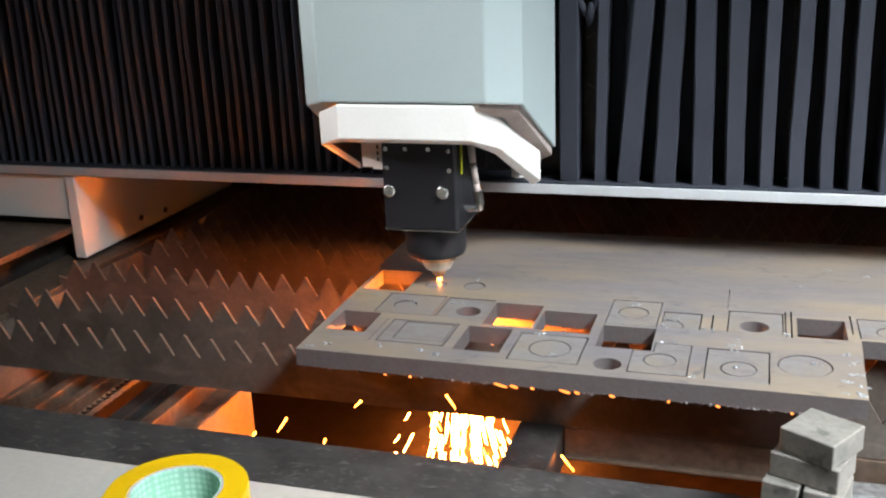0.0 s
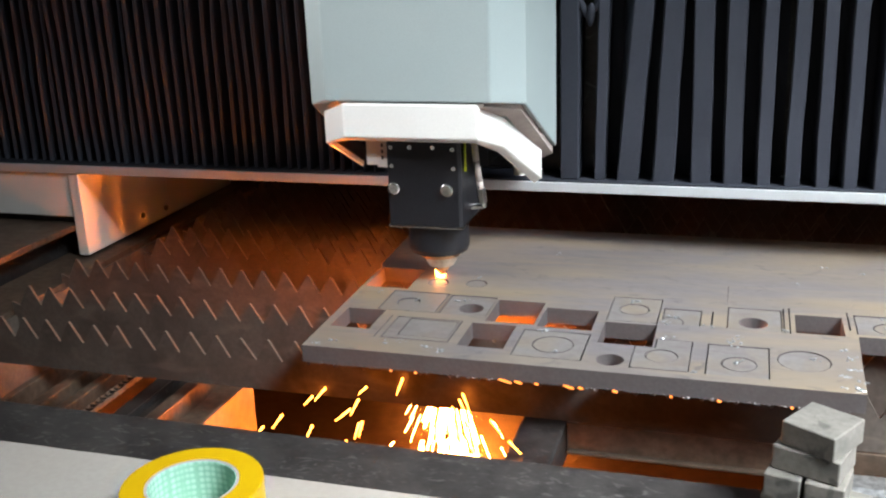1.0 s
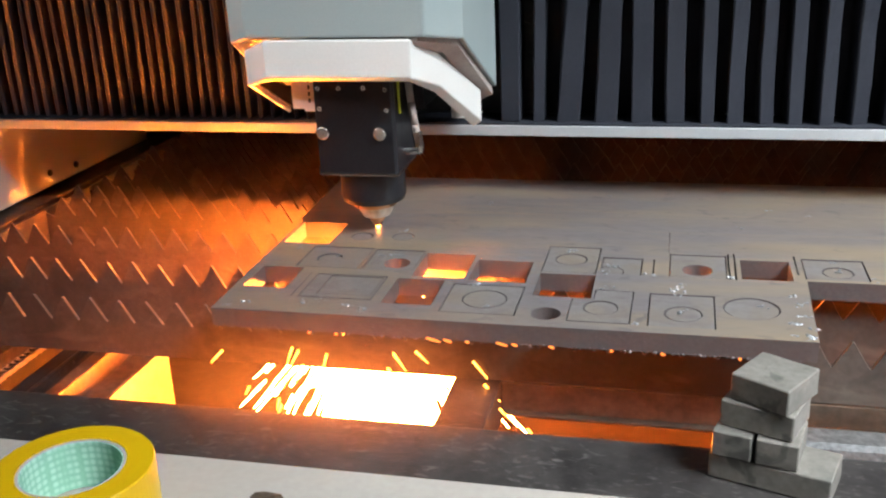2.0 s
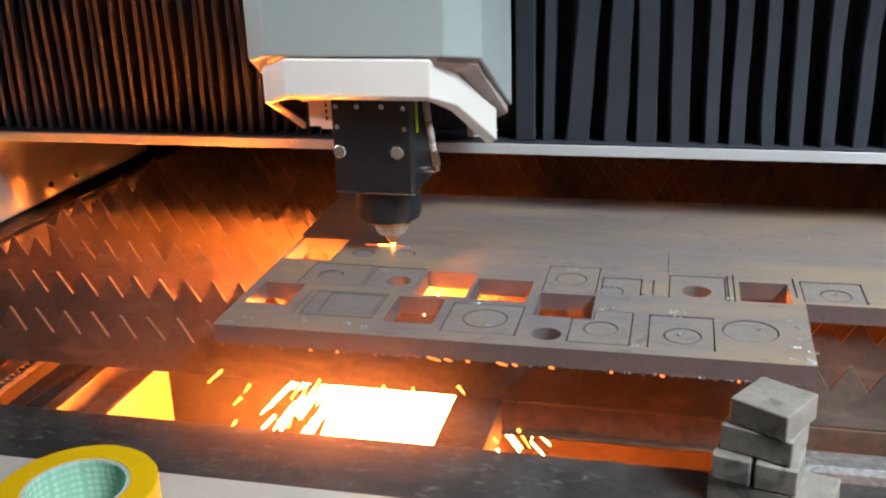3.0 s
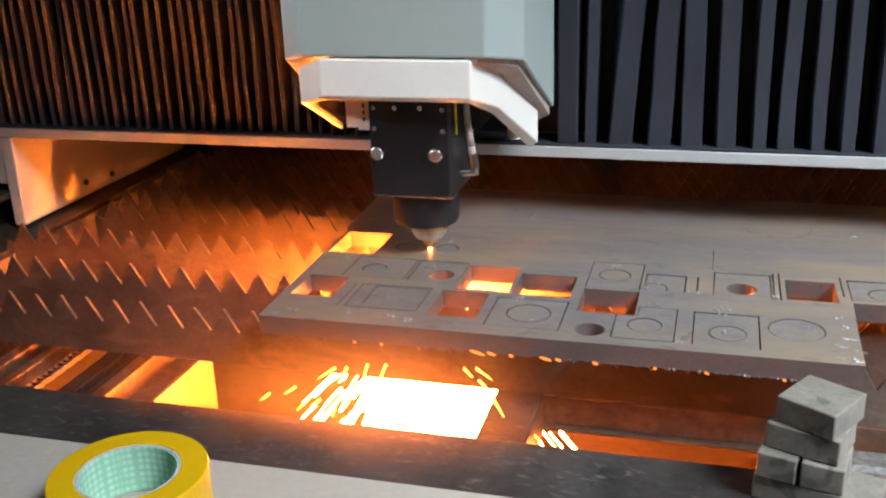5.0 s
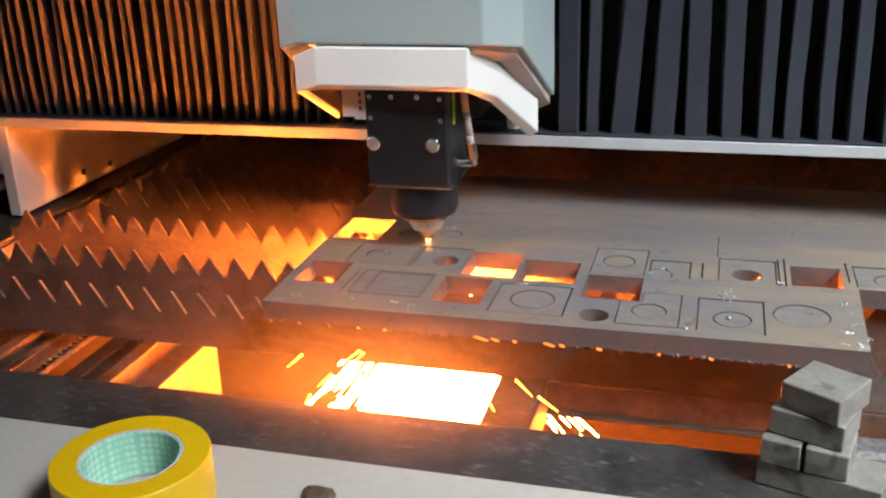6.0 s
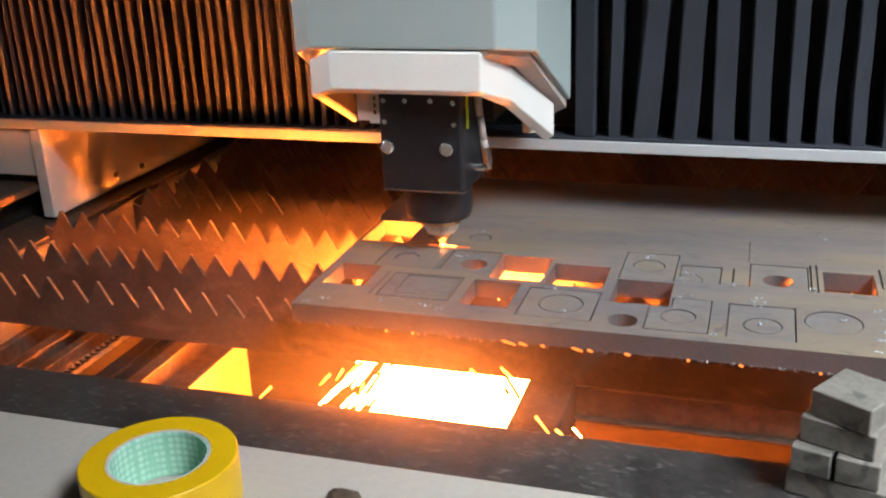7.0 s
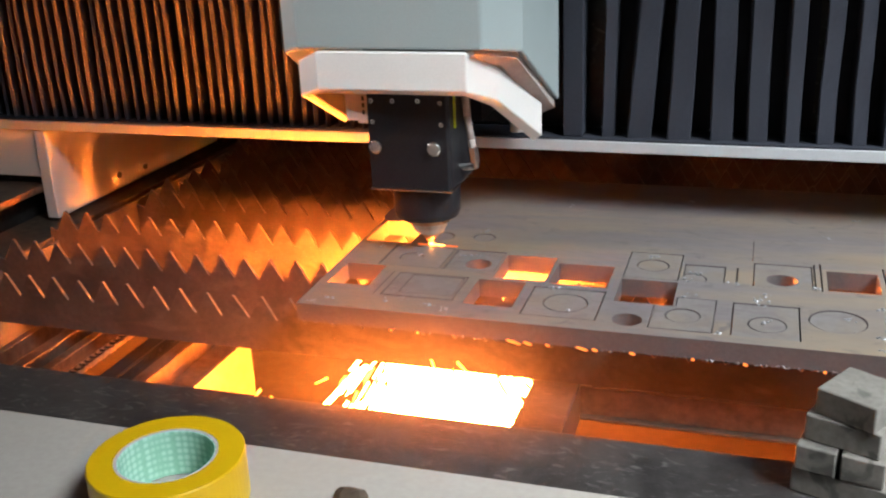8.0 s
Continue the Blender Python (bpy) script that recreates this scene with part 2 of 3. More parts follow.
def flat_cut(name, loops, z_top, thick, material, parent=None, label=""):
    """A sheet cut along closed loops (the outline first, then holes), lying with its top at z_top."""
    verts, edges = [], []
    for loop in loops:
        k, n = len(verts), len(loop)
        verts += [Vector(p) for p in loop]
        edges += [(k + i, k + (i + 1) % n) for i in range(n)]
    vs, _, tris, *_ = delaunay_2d_cdt(verts, edges, [], 0, 1e-6)
    keep = []
    for t in tris:
        c = (sum(vs[i][0] for i in t) / 3, sum(vs[i][1] for i in t) / 3)
        if inside(c, loops[0]) and not any(inside(c, h) for h in loops[1:]):
            keep.append(t)
    bm = bmesh.new()
    top = [bm.verts.new((v[0], v[1], z_top)) for v in vs]
    low = [bm.verts.new((v[0], v[1], z_top - thick)) for v in vs]
    count = {}
    for t in keep:
        for i in range(3):
            e = (t[i], t[(i + 1) % 3])
            count[frozenset(e)] = None if frozenset(e) in count else e
        bm.faces.new([top[i] for i in t])
        bm.faces.new([low[i] for i in reversed(t)])
    for e in count.values():
        if e:
            bm.faces.new((top[e[1]], top[e[0]], low[e[0]], low[e[1]])).material_index = 1
    bmesh.ops.delete(bm, geom=[v for v in bm.verts if not v.link_faces], context="VERTS")
    ob = part(name, bm, material, parent, label)
    ob.data.materials.append(M_CUT)
    return ob


def rect(x0, y0, x1, y1, wob=0.0):
    j = lambda: random.uniform(-wob, wob)
    return [(x0 + j(), y0 + j()), (x1 + j(), y0 + j()), (x1 + j(), y1 + j()), (x0 + j(), y1 + j())]


def circle(cx, cy, r, n=36):
    return [(cx + r * math.cos(2 * math.pi * i / n), cy + r * math.sin(2 * math.pi * i / n)) for i in range(n)]


# ---- the unseen hall round the machine, near black to keep bounce light low ----
def hall():
    X0, X1, Y0, Y1, Z0, Z1 = -3.2, 3.0, -3.4, 3.4, -0.95, 3.0
    tagged(part("floor", boxed((X0, Y0, Z0 - 0.1, X1, Y1, Z0)), M_CONCRETE), "grey concrete workshop floor under the machine", "floor", kind="structure")
    tagged(part("ceiling", boxed((X0, Y0, Z1, X1, Y1, Z1 + 0.1)), M_WALL), "near-black unseen workshop ceiling that keeps bounce light low", "ceiling", kind="structure")
    tagged(part("wall_north", boxed((X0, Y1, Z0, X1, Y1 + 0.1, Z1)), M_WALL), "near-black unseen workshop wall that keeps bounce light low", "wall", kind="structure")
    tagged(part("wall_south", boxed((X0, Y0 - 0.1, Z0, X1, Y0, Z1)), M_WALL), "near-black unseen workshop wall that keeps bounce light low", "wall", kind="structure")
    tagged(part("wall_west", boxed((X0 - 0.1, Y0, Z0, X0, Y1, Z1)), M_WALL), "near-black unseen workshop wall that keeps bounce light low", "wall", kind="structure")
    tagged(part("wall_east", boxed((X1, Y0, Z0, X1 + 0.1, Y1, Z1)), M_WALL), "near-black unseen workshop wall that keeps bounce light low", "wall", kind="structure")


# ---- the bed of the cutting machine ----
def bed():
    pit = boxed((-0.66, -0.30, -0.60, 1.30, 2.2, -0.56))
    tagged(part("pit_floor", pit, M_PIT), "sooty brown steel floor of the scrap pit", "floor", kind="structure")
    tagged(part("pit_wall_west", boxed((-0.70, -0.30, -0.60, -0.66, 2.2, -0.075)), M_PIT), "sooty steel side wall of the scrap pit", "wall", kind="structure")
    tagged(part("pit_wall_east", boxed((1.30, -0.30, -0.60, 1.34, 2.2, -0.075)), M_PIT), "sooty steel side wall of the scrap pit", "wall", kind="structure")
    tagged(part("pit_wall_north", boxed((-0.70, 2.2, -0.60, 1.34, 2.24, 0.0)), M_PIT), "sooty steel end wall of the scrap pit", "wall", kind="structure")
    tagged(part("pit_wall_south", boxed((-0.70, -0.30, -0.60, 1.34, -0.26, -0.075)), M_PIT), "sooty steel front wall of the scrap pit", "wall", kind="structure")
    # side rail, a box section with a lip
    t = thing("side_rail", "dark steel side rail of the cutting bed", "machine frame")
    part("rail_body", boxed((-1.6, -0.30, -0.55, -0.705, 2.2, -0.02)), M_FRAME, t, bevel=0.004)
    part("rail_lip", boxed((-0.7, -0.25, -0.085, -0.596, 2.2, -0.068)), M_BAR, t, "rusty brown inner lip of the rail", bevel=0.002)
    part("rail_cap", boxed((-1.6, -0.30, -0.016, -0.66, 2.2, -0.004)), M_BAR, t, "dusty tan top plate of the side rail", bevel=0.002)
    # front rail
    t = thing("front_rail", "black scratched steel front rail of the cutting bed", "machine frame")
    part("rail_body", boxed((-0.90, -0.262, -0.125, 1.30, -0.112, -0.0715)), M_FRAME, t, bevel=0.003)
    part("top_plate", boxed((-0.90, -0.262, -0.071, 1.30, -0.108, -0.065)), M_RAIL, t, bevel=0.0015)
    # supports running front to back
    tagged(part("cross_beam", boxed((0.270, -0.108, -0.150, 0.326, 2.15, -0.0985)), M_FRAME, bevel=0.003), "black sooty steel cross beam under the slats", "machine frame")
    tagged(part("cross_beam", boxed((0.95, -0.10, -0.30, 1.04, 2.15, -0.099)), M_FRAME, bevel=0.003), "black sooty steel cross beam under the slats", "machine frame")
    bm = bmesh.new()
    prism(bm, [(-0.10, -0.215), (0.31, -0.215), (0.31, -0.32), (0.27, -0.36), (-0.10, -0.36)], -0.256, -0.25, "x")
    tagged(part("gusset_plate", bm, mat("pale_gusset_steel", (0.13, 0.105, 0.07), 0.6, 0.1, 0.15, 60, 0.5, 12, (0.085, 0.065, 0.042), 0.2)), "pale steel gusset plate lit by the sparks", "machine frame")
    for x, w, z, m in ((-0.323, 0.024, -0.200, M_BAR), (-0.375, 0.006, -0.21, M_FRAME), (-0.478, 0.018, -0.195, M_BAR), (-0.520, 0.022, -0.19, M_BAR), (-0.585, 0.02, -0.19, M_BAR)):
        tagged(part("support_bar", boxed((x - w / 2, -0.10, z - 0.04, x + w / 2, 2.1, z)), m, bevel=0.002), "rusty flat steel bar running under the slats", "steel bar", "support bars")
    # trays added over the lit pit floor to keep the gaps between bars dark
    tagged(part("soot_tray", boxed((-0.420, -0.10, -0.232, -0.340, 2.1, -0.222), (-0.385, -0.10, -0.2225, -0.377, 2.1, -0.217)), M_DARK, bevel=0.001), "near-black steel tray between the bars, added to darken the pit", "machine frame")
    tagged(part("soot_tray", boxed((-0.308, -0.10, -0.240, -0.258, 2.1, -0.230)), M_BAR, bevel=0.001), "brown steel tray beside the gusset plate, added to darken the pit", "machine frame")
    # skirt below the slats and a round-edged inner rail
    t = thing("inner_rail", "dark steel rail and skirt plate below the slats", "machine frame")
    part("tube", boxed((0.60, -0.02, -0.150, 1.25, 0.030, -0.108)), mat("worn_bright_steel", (0.5, 0.5, 0.5), 0.34, 0.9, 0.3, 150, 0.4, 25, (0.25, 0.25, 0.26), 0.35), t, "scuffed bright steel tube", bevel=0.012)
    part("skirt_plate", boxed((0.3275, 0.052, -0.133, 1.25, 0.0555, -0.0985)), M_BAR, t)
    part("skirt_lip", boxed((0.3275, 0.044, -0.137, 1.25, 0.0555, -0.1335)), M_BAR, t, bevel=0.001)


def chain():
    """A roller chain that lies along the bed: pairs of link plates on rollers."""
    t = thing("roller_chain", "greasy steel roller chain lying under the slats", "chain")
    x, z, p = -0.430, -0.20, 0.0125
    plate, roller = bmesh.new(), tubed((-0.006, 0, 0), (0.006, 0, 0), 0.0042, n=8)
    for s in (-0.007, 0.007):
        prism(plate, [(-0.009, 0), (-0.0065, 0.0045), (0, 0.0028), (0.0065, 0.0045), (0.009, 0), (0.0065, -0.0045), (0, -0.0028), (-0.0065, -0.0045)], s - 0.001, s + 0.001, "x")
    link = part("link", plate, mat("worn_chain_steel", (0.34, 0.26, 0.20), 0.4, 0.6, 0.2, 200, 0.4, 60, (0.2, 0.14, 0.1), 0.1), t)
    pin = part("roller", roller, M_CHROME, t)
    for i in range(44):
        for src in (link, pin):
            o = src if i == 0 else src.copy()
            if i:
                scene.collection.objects.link(o)
            o.location = (x, -0.08 + i * p, z + (0.001 if i % 2 else 0))


def slat(parent, y, phase, seed, x0=-0.572, x1=1.22, top=-0.023, low=-0.0975):
    rng = random.Random(seed)
    pitch, depth, th = 0.039, 0.031, 0.004
    bm = bmesh.new()
    k0, k1 = math.ceil((x0 - phase) / pitch), math.floor((x1 - phase) / pitch)
    mid = top - depth - 0.004
    for k in range(k0, k1):
        c = phase + k * pitch
        h = top - rng.choice((0, 0, 0, 0.001, 0.002))
        v = top - depth + rng.uniform(-0.001, 0.001)
        s = rng.uniform(-0.0015, 0.0015)
        prism(bm, [(c - pitch / 2, mid), (c + pitch / 2, mid), (c + pitch / 2, v), (c + pitch / 2 - 0.001, v), (c + s + 0.0012, h - 0.0005), (c + s - 0.001, h), (c - pitch / 2 + 0.001, v), (c - pitch / 2, v)], y - th / 2, y + th / 2)
    xa, xb = phase + k0 * pitch - pitch / 2, phase + (k1 - 0.5) * pitch
    prism(bm, [(xa - 0.016, low), (xb + 0.016, low), (xb + 0.016, mid - 0.003), (xb, mid), (xa, mid), (xa - 0.016, mid + 0.006)], y - th / 2, y + th / 2)
    bmesh.ops.remove_doubles(bm, verts=bm.verts, dist=0.00002)
    bmesh.ops.recalc_face_normals(bm, faces=bm.faces)
    # edge faces of the teeth get the paler steel, a painted-in highlight
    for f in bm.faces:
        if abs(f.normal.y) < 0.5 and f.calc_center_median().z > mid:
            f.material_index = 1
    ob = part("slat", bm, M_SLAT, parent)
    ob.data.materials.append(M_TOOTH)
    return ob


def slats():
    t = thing("slat_grid", "grid of sawtooth steel support slats, burnt and rust-brown", "slat bed")
    rows = [(0.058, -0.468), (0.181, -0.518), (0.316, -0.526), (0.453, -0.4895), (0.524, -0.4665), (0.59, -0.49), (0.66, -0.5), (0.73, -0.48), (0.80, -0.51),
            (0.865, -0.49), (0.93, -0.47), (1.0, -0.5), (1.07, -0.49), (1.14, -0.51), (1.22, -0.48), (1.3, -0.5), (1.4, -0.49)]
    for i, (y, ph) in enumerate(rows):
        # rear rows reach lower, the third lowest, to hold spark light off those behind
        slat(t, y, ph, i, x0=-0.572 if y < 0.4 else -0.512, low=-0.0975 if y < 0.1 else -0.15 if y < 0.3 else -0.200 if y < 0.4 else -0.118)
    for x in (-0.571, 1.221):
        part("end_strip", boxed((x - 0.02, 0.03, -0.20, x - 0.016, 1.5, -0.075)), M_SLAT, t)


# ---- the steel plate ----
TH = 0.0225
HOLES = [  # openings where parts have dropped out
    (-0.001, 0.222, 0.066, 0.306), (0.010, 0.068, 0.064, 0.135), (0.191, 0.039, 0.250, 0.115), (0.206, 0.124, 0.271, 0.203), (0.276, 0.119, 0.346, 0.187),
    (0.3595, 0.083, 0.4255, 0.152), (0.593, 0.1615, 0.650, 0.2235)]
PARTS = [  # cut pieces still lying in the plate, with the circle in each
    (0.0500, 0.1390, 0.1330, 0.2130, 0.084, 0.173, 0.0165, 0), (0.1370, 0.1390, 0.2030, 0.2110, 0.176, 0.166, 0.017, 1), (0.088, 0.045, 0.178, 0.118, 0.133, 0.083, 0, 2),
    (0.262, 0.024, 0.348, 0.107, 0.307, 0.066, 0.026, 0), (0.359, 0.158, 0.425, 0.246, 0.391, 0.203, 0.020, 0), (0.4045, 0.018, 0.4725, 0.108, 0.4385, 0.0575, 0.0195, 3),
    (0.4900, 0.018, 0.5610, 0.106, 0.527, 0.054, 0.0205, 0), (0.510, 0.160, 0.577, 0.2345, 0.5425, 0.185, 0.0178, 1),
    (0.429, 0.160, 0.478, 0.215, 0.441, 0.170, 0.0165, 0), (0.664, 0.170, 0.735, 0.236, 0.702, 0.196, 0.018, 0)]


def notched(x0, y0, x1, y1):
    return [(x0, y0), (x1, y0), (x1, y1), (0.4285, y1), (0.4285, 0.0815), (x0, 0.0815)]


def steel_plate():
    outline = [(0.0, 0.0), (0.15, 0.0004), (0.33, -0.0003), (0.5, 0.0003), (0.66, 0.0), (0.662, 0.08), (0.665, 0.1635), (0.9, 0.164), (1.15, 0.1635), (1.15, 0.552), (0.5, 0.548), (-0.018, 0.540), (-0.010, 0.32), (-0.004, 0.312), (-0.0042, 0.2185), (-0.002, 0.10)]
    loops = [outline]
    holes = list(HOLES)
    holes[0] = (0.0008, 0.222, 0.066, 0.306)
    for h in holes:
        loops.append(rect(*h, wob=0.0004))
    for x0, y0, x1, y1, cx, cy, r, _ in PARTS:
        loops.append(rect(x0, y0, x1, y1, wob=0.0002) if _ != 3 else notched(x0, y0, x1, y1))
    loops.append(circle(0.381, 0.0345, 0.0165))
    for cx, cy, r in ((0.599, 0.076, 0.030), (0.102, 0.256, 0.0155), (0.1585, 0.261, 0.0155)):
        loops.append(circle(cx, cy, r))
    # short kerfs running on past the pieces
    for x0, y0, x1, y1 in ((0.4905, 0.165, 0.4925, 0.2135), (0.5785, 0.1575, 0.5805, 0.242), (0.5855, 0.1575, 0.5875, 0.245),
                           (0.656, 0.182, 0.658, 0.2435), (0.0790, 0.045, 0.0805, 0.118), (0.135, 0.139, 0.136, 0.2135), (0.5078, 0.240, 0.5086, 0.315)):
        loops.append(rect(x0, y0, x1, y1))
    t = thing("steel_plate", "thick mill-scaled steel plate with cut-out openings, resting on slats", "steel plate")
    flat_cut("plate_body", loops, 0.0, TH, M_PLATE, t)
    # rough slag along the lower front edge
    rng = random.Random(4)
    bm = bmesh.new()
    for i in range(150):
        x = rng.uniform(0.0, 0.66)
        r = rng.uniform(0.0008, 0.0022) * (0.6 if x < 0.2 else 1)
        m = Matrix.LocRotScale((x, rng.uniform(-0.0012, 0.002), -TH + rng.uniform(-0.0015, 0.0008)), Euler((rng.random() * 3, rng.random() * 3, 0)), (r, r * 0.7, r * rng.uniform(0.6, 1.4)))
        bmesh.ops.create_icosphere(bm, subdivisions=1, radius=1, matrix=m)
    tagged(part("slag_edge", bm, M_CUT, t, "beads of grey slag along the lower cut edge"), kind="stuff")
    bm = bmesh.new()
    for x, l in ((0.118, 0.002), (0.150, 0.0022), (0.262, 0.010), (0.278, 0.006), (0.300, 0.003), (0.338, 0.008), (0.352, 0.004), (0.392, 0.004), (0.455, 0.002), (0.508, 0.003), (0.585, 0.0018)):
        bmesh.ops.create_icosphere(bm, subdivisions=1, radius=1, matrix=Matrix.LocRotScale((x, -0.0008, -TH - 0.0008), Euler((0, 0.25, 0)), (l, 0.0018, 0.0017)))
    tagged(part("hot_dross", bm, glow("hot_dross", (1.0, 0.28, 0.05), 2.6), t, "orange glowing beads of dross under the edge"), kind="stuff")
    for x0, y0, x1, y1, cx, cy, r, hollow in PARTS:
        p = thing("cut_piece", "square steel piece cut free but still lying in the plate" if hollow != 1 else "square steel piece with an open round hole, lying in the plate", "cut part", "cut pieces in the plate")
        dz = rng.uniform(-0.0012, 0.0003)
        k = rng.uniform(0.0013, 0.0019)
        lo = [rect(x0 + k, y0 + k, x1 - k, y1 - k)]
        if hollow == 2:
            lo = [rect(x0 + k, y0 + k, x1 - k, y1 - k), rect(x0 + 0.019, y0 + 0.012, x1 - 0.004, y1 - 0.004)]
            flat_cut("slug", [rect(x0 + 0.0205, y0 + 0.0135, x1 - 0.0055, y1 - 0.0055)], dz - 0.0004, TH, M_PART, p)
        elif r:
            if hollow == 3:
                lo = [[(x0 + k, y0 + k), (x1 - k, y0 + k), (x1 - k, y1 - k), (0.4285 + k, y1 - k), (0.4285 + k, 0.0815 - k), (x0 + k, 0.0815 - k)]]
            lo.append(circle(cx, cy, r))
            if hollow != 1:
                a = rng.uniform(0, 6.28)
                flat_cut("slug", [circle(cx + 0.0005 * math.cos(a), cy + 0.0005 * math.sin(a), r - 0.0018)], dz + rng.uniform(-0.0012, 0.0002), TH, M_PART, p)
        flat_cut("frame_piece", lo, dz, TH, M_PART, p)
    for cx, cy, r in ((0.599, 0.076, 0.030), (0.102, 0.256, 0.0155), (0.1585, 0.261, 0.0155)):
        a = rng.uniform(0, 6.28)
        ob = flat_cut("cut_disc", [circle(cx + 0.0004 * math.cos(a), cy + 0.0004 * math.sin(a), r - 0.0017)], -0.0006, TH, M_PART)
        tagged(ob, "round steel disc cut free, lying in the plate", "cut part", "cut discs in the plate")


def spatter():
    """Blobs of silvery spatter round the pierce points."""
    rng = random.Random(11)
    spots = [(0.019, 0.012, 4), (0.030, 0.022, 3), (0.120, 0.034, 4), (0.155, 0.028, 4), (0.176, 0.020, 6), (0.098, 0.030, 2), (0.095, 0.182, 3), (0.150, 0.188, 2), (0.165, 0.190, 3),
             (0.155, 0.285, 4), (0.030, 0.205, 2), (0.288, 0.108, 6), (0.312, 0.045, 3), (0.391, 0.232, 7), (0.441, 0.186, 5), (0.436, 0.168, 3), (0.440, 0.115, 3), (0.488, 0.162, 5), (0.478, 0.018, 4), (0.525, 0.130, 5),
             (0.520, 0.118, 4), (0.524, 0.105, 3), (0.527, 0.060, 4), (0.610, 0.084, 5), (0.580, 0.162, 4), (0.648, 0.118, 4), (0.650, 0.096, 5), (0.652, 0.062, 5), (0.640, 0.040, 4), (0.656, 0.030, 4),
             (0.654, 0.010, 9), (0.640, 0.014, 3), (0.702, 0.200, 3), (0.697, 0.226, 3), (0.740, 0.178, 3), (0.6, 0.34, 3), (0.64, 0.42, 2), (0.69, 0.40, 2), (0.25, 0.42, 2), (0.42, 0.47, 2)]
    bm = bmesh.new()
    for x, y, n in spots:
        for i in range(n + n // 2):
            r = rng.uniform(0.0008, 0.0024)
            m = Matrix.LocRotScale((x + rng.gauss(0, 0.004), y + rng.gauss(0, 0.0035), 0.0003), Euler((0, 0, rng.random() * 3)), (r * rng.uniform(0.8, 1.8), r, r * rng.uniform(0.4, 0.8)))
            bmesh.ops.create_icosphere(bm, subdivisions=1, radius=1, matrix=m)
    tagged(part("weld_spatter", bm, M_SLAG, smooth=True), "silvery blobs of spatter stuck on the steel plate", "spatter", kind="stuff")


# ---- front cover, tape, blocks ----
def front_cover():
    t = thing("front_cover", "cream painted sheet-metal cover along the front of the machine", "machine cover")
    part("top_sheet", boxed((-1.6, -0.95, -0.002, 2.0, -0.3085, 0.007)), M_COVER, t, bevel=0.002)
    part("rear_flange", boxed((-1.6, -0.318, -0.20, 2.0, -0.311, -0.0025)), M_COVER, t)
    part("front_sheet", boxed((-1.6, -0.95, -0.90, 2.0, -0.943, -0.0025)), M_COVER, t)
    bm = bmesh.new()
    bmesh.ops.create_icosphere(bm, subdivisions=2, radius=1, matrix=Matrix.LocRotScale((0.2195, -0.3635, 0.0095), None, (0.0145, 0.0115, 0.0045)))
    for v in bm.verts:
        v.co += noise.noise_vector(v.co * 90) * 0.0022
        v.co.z = max(v.co.z, 0.0072)
    tagged(part("rust_flake", bm, M_BAR), "small rusty flake of scale lying on the cover", "scrap")


def tape_roll():
    c = (0.0835, -0.400, 0.007)
    t = thing("tape_roll", "roll of yellow packing tape with cardboard core on the cover", "adhesive tape")
    prof = [(0.0402, 0), (0.0598, 0), (0.0605, 0.0012), (0.0605, 0.0408), (0.0598, 0.042), (0.0402, 0.042)]
    part("tape_winding", lathe(prof, 72, c), M_TAPE, t, bevel=0)
    part("cardboard_core", lathe([(0.0378, 0.0005), (0.0400, 0.0005), (0.0400, 0.0416), (0.0378, 0.0416)], 72, c), M_CORE, t, "grey cardboard core")
    # printed pale green liner inside the core
    m = mat("pale_green_print", (0.25, 0.50, 0.36), 0.6, 0, 0.04, 200, 0.1, 30, None, 0.02)
    nt = m.node_tree
    b = nt.nodes["Principled BSDF"]
    link = b.inputs["Base Color"].links[0].from_socket
    vor, tcn = nt.nodes.new("ShaderNodeTexVoronoi"), nt.nodes.new("ShaderNodeTexCoord")
    vor.inputs["Scale"].default_value, vor.inputs["Randomness"].default_value = 170, 0.12
    nt.links.new(tcn.outputs["Object"], vor.inputs["Vector"])
    f = ramp(nt, vor.outputs["Distance"], [(0.25, (1, 1, 1)), (0.55, (0, 0, 0))])
    mix = nt.nodes.new("ShaderNodeMix")
    mix.data_type = "RGBA"
    mix.inputs[7].default_value = (0.40, 0.64, 0.52, 1)
    nt.links.new(f, mix.inputs[0])
    nt.links.new(link, mix.inputs[6])
    nt.links.new(mix.outputs[2], b.inputs["Base Color"])
    part("core_liner", lathe([(0.0366, 0.001), (0.0377, 0.001), (0.0377, 0.0410), (0.0366, 0.0410)], 72, c), m, t, "pale green printed liner inside the core")


def cut_block(name, cx, cy, z0, w, d, h, turn, label, seed):
    rng = random.Random(seed)
    bm = bmesh.new()
    vs = box(bm, -w / 2, -d / 2, 0, w / 2, d / 2, h)
    bmesh.ops.subdivide_edges(bm, edges=bm.edges, cuts=3, use_grid_fill=True)
    for v in bm.verts:
        v.co += noise.noise_vector(v.co * 60 + Vector((seed, 0, 0))) * 0.0005
        v.co.z = max(v.co.z, 0.0)
    bmesh.ops.transform(bm, matrix=pose(cx, cy, z0, 0, 0, turn), verts=bm.verts)
    return tagged(part(name, bm, M_BLOCK, bevel=0.0016), label, "steel block", "stacked steel blocks")


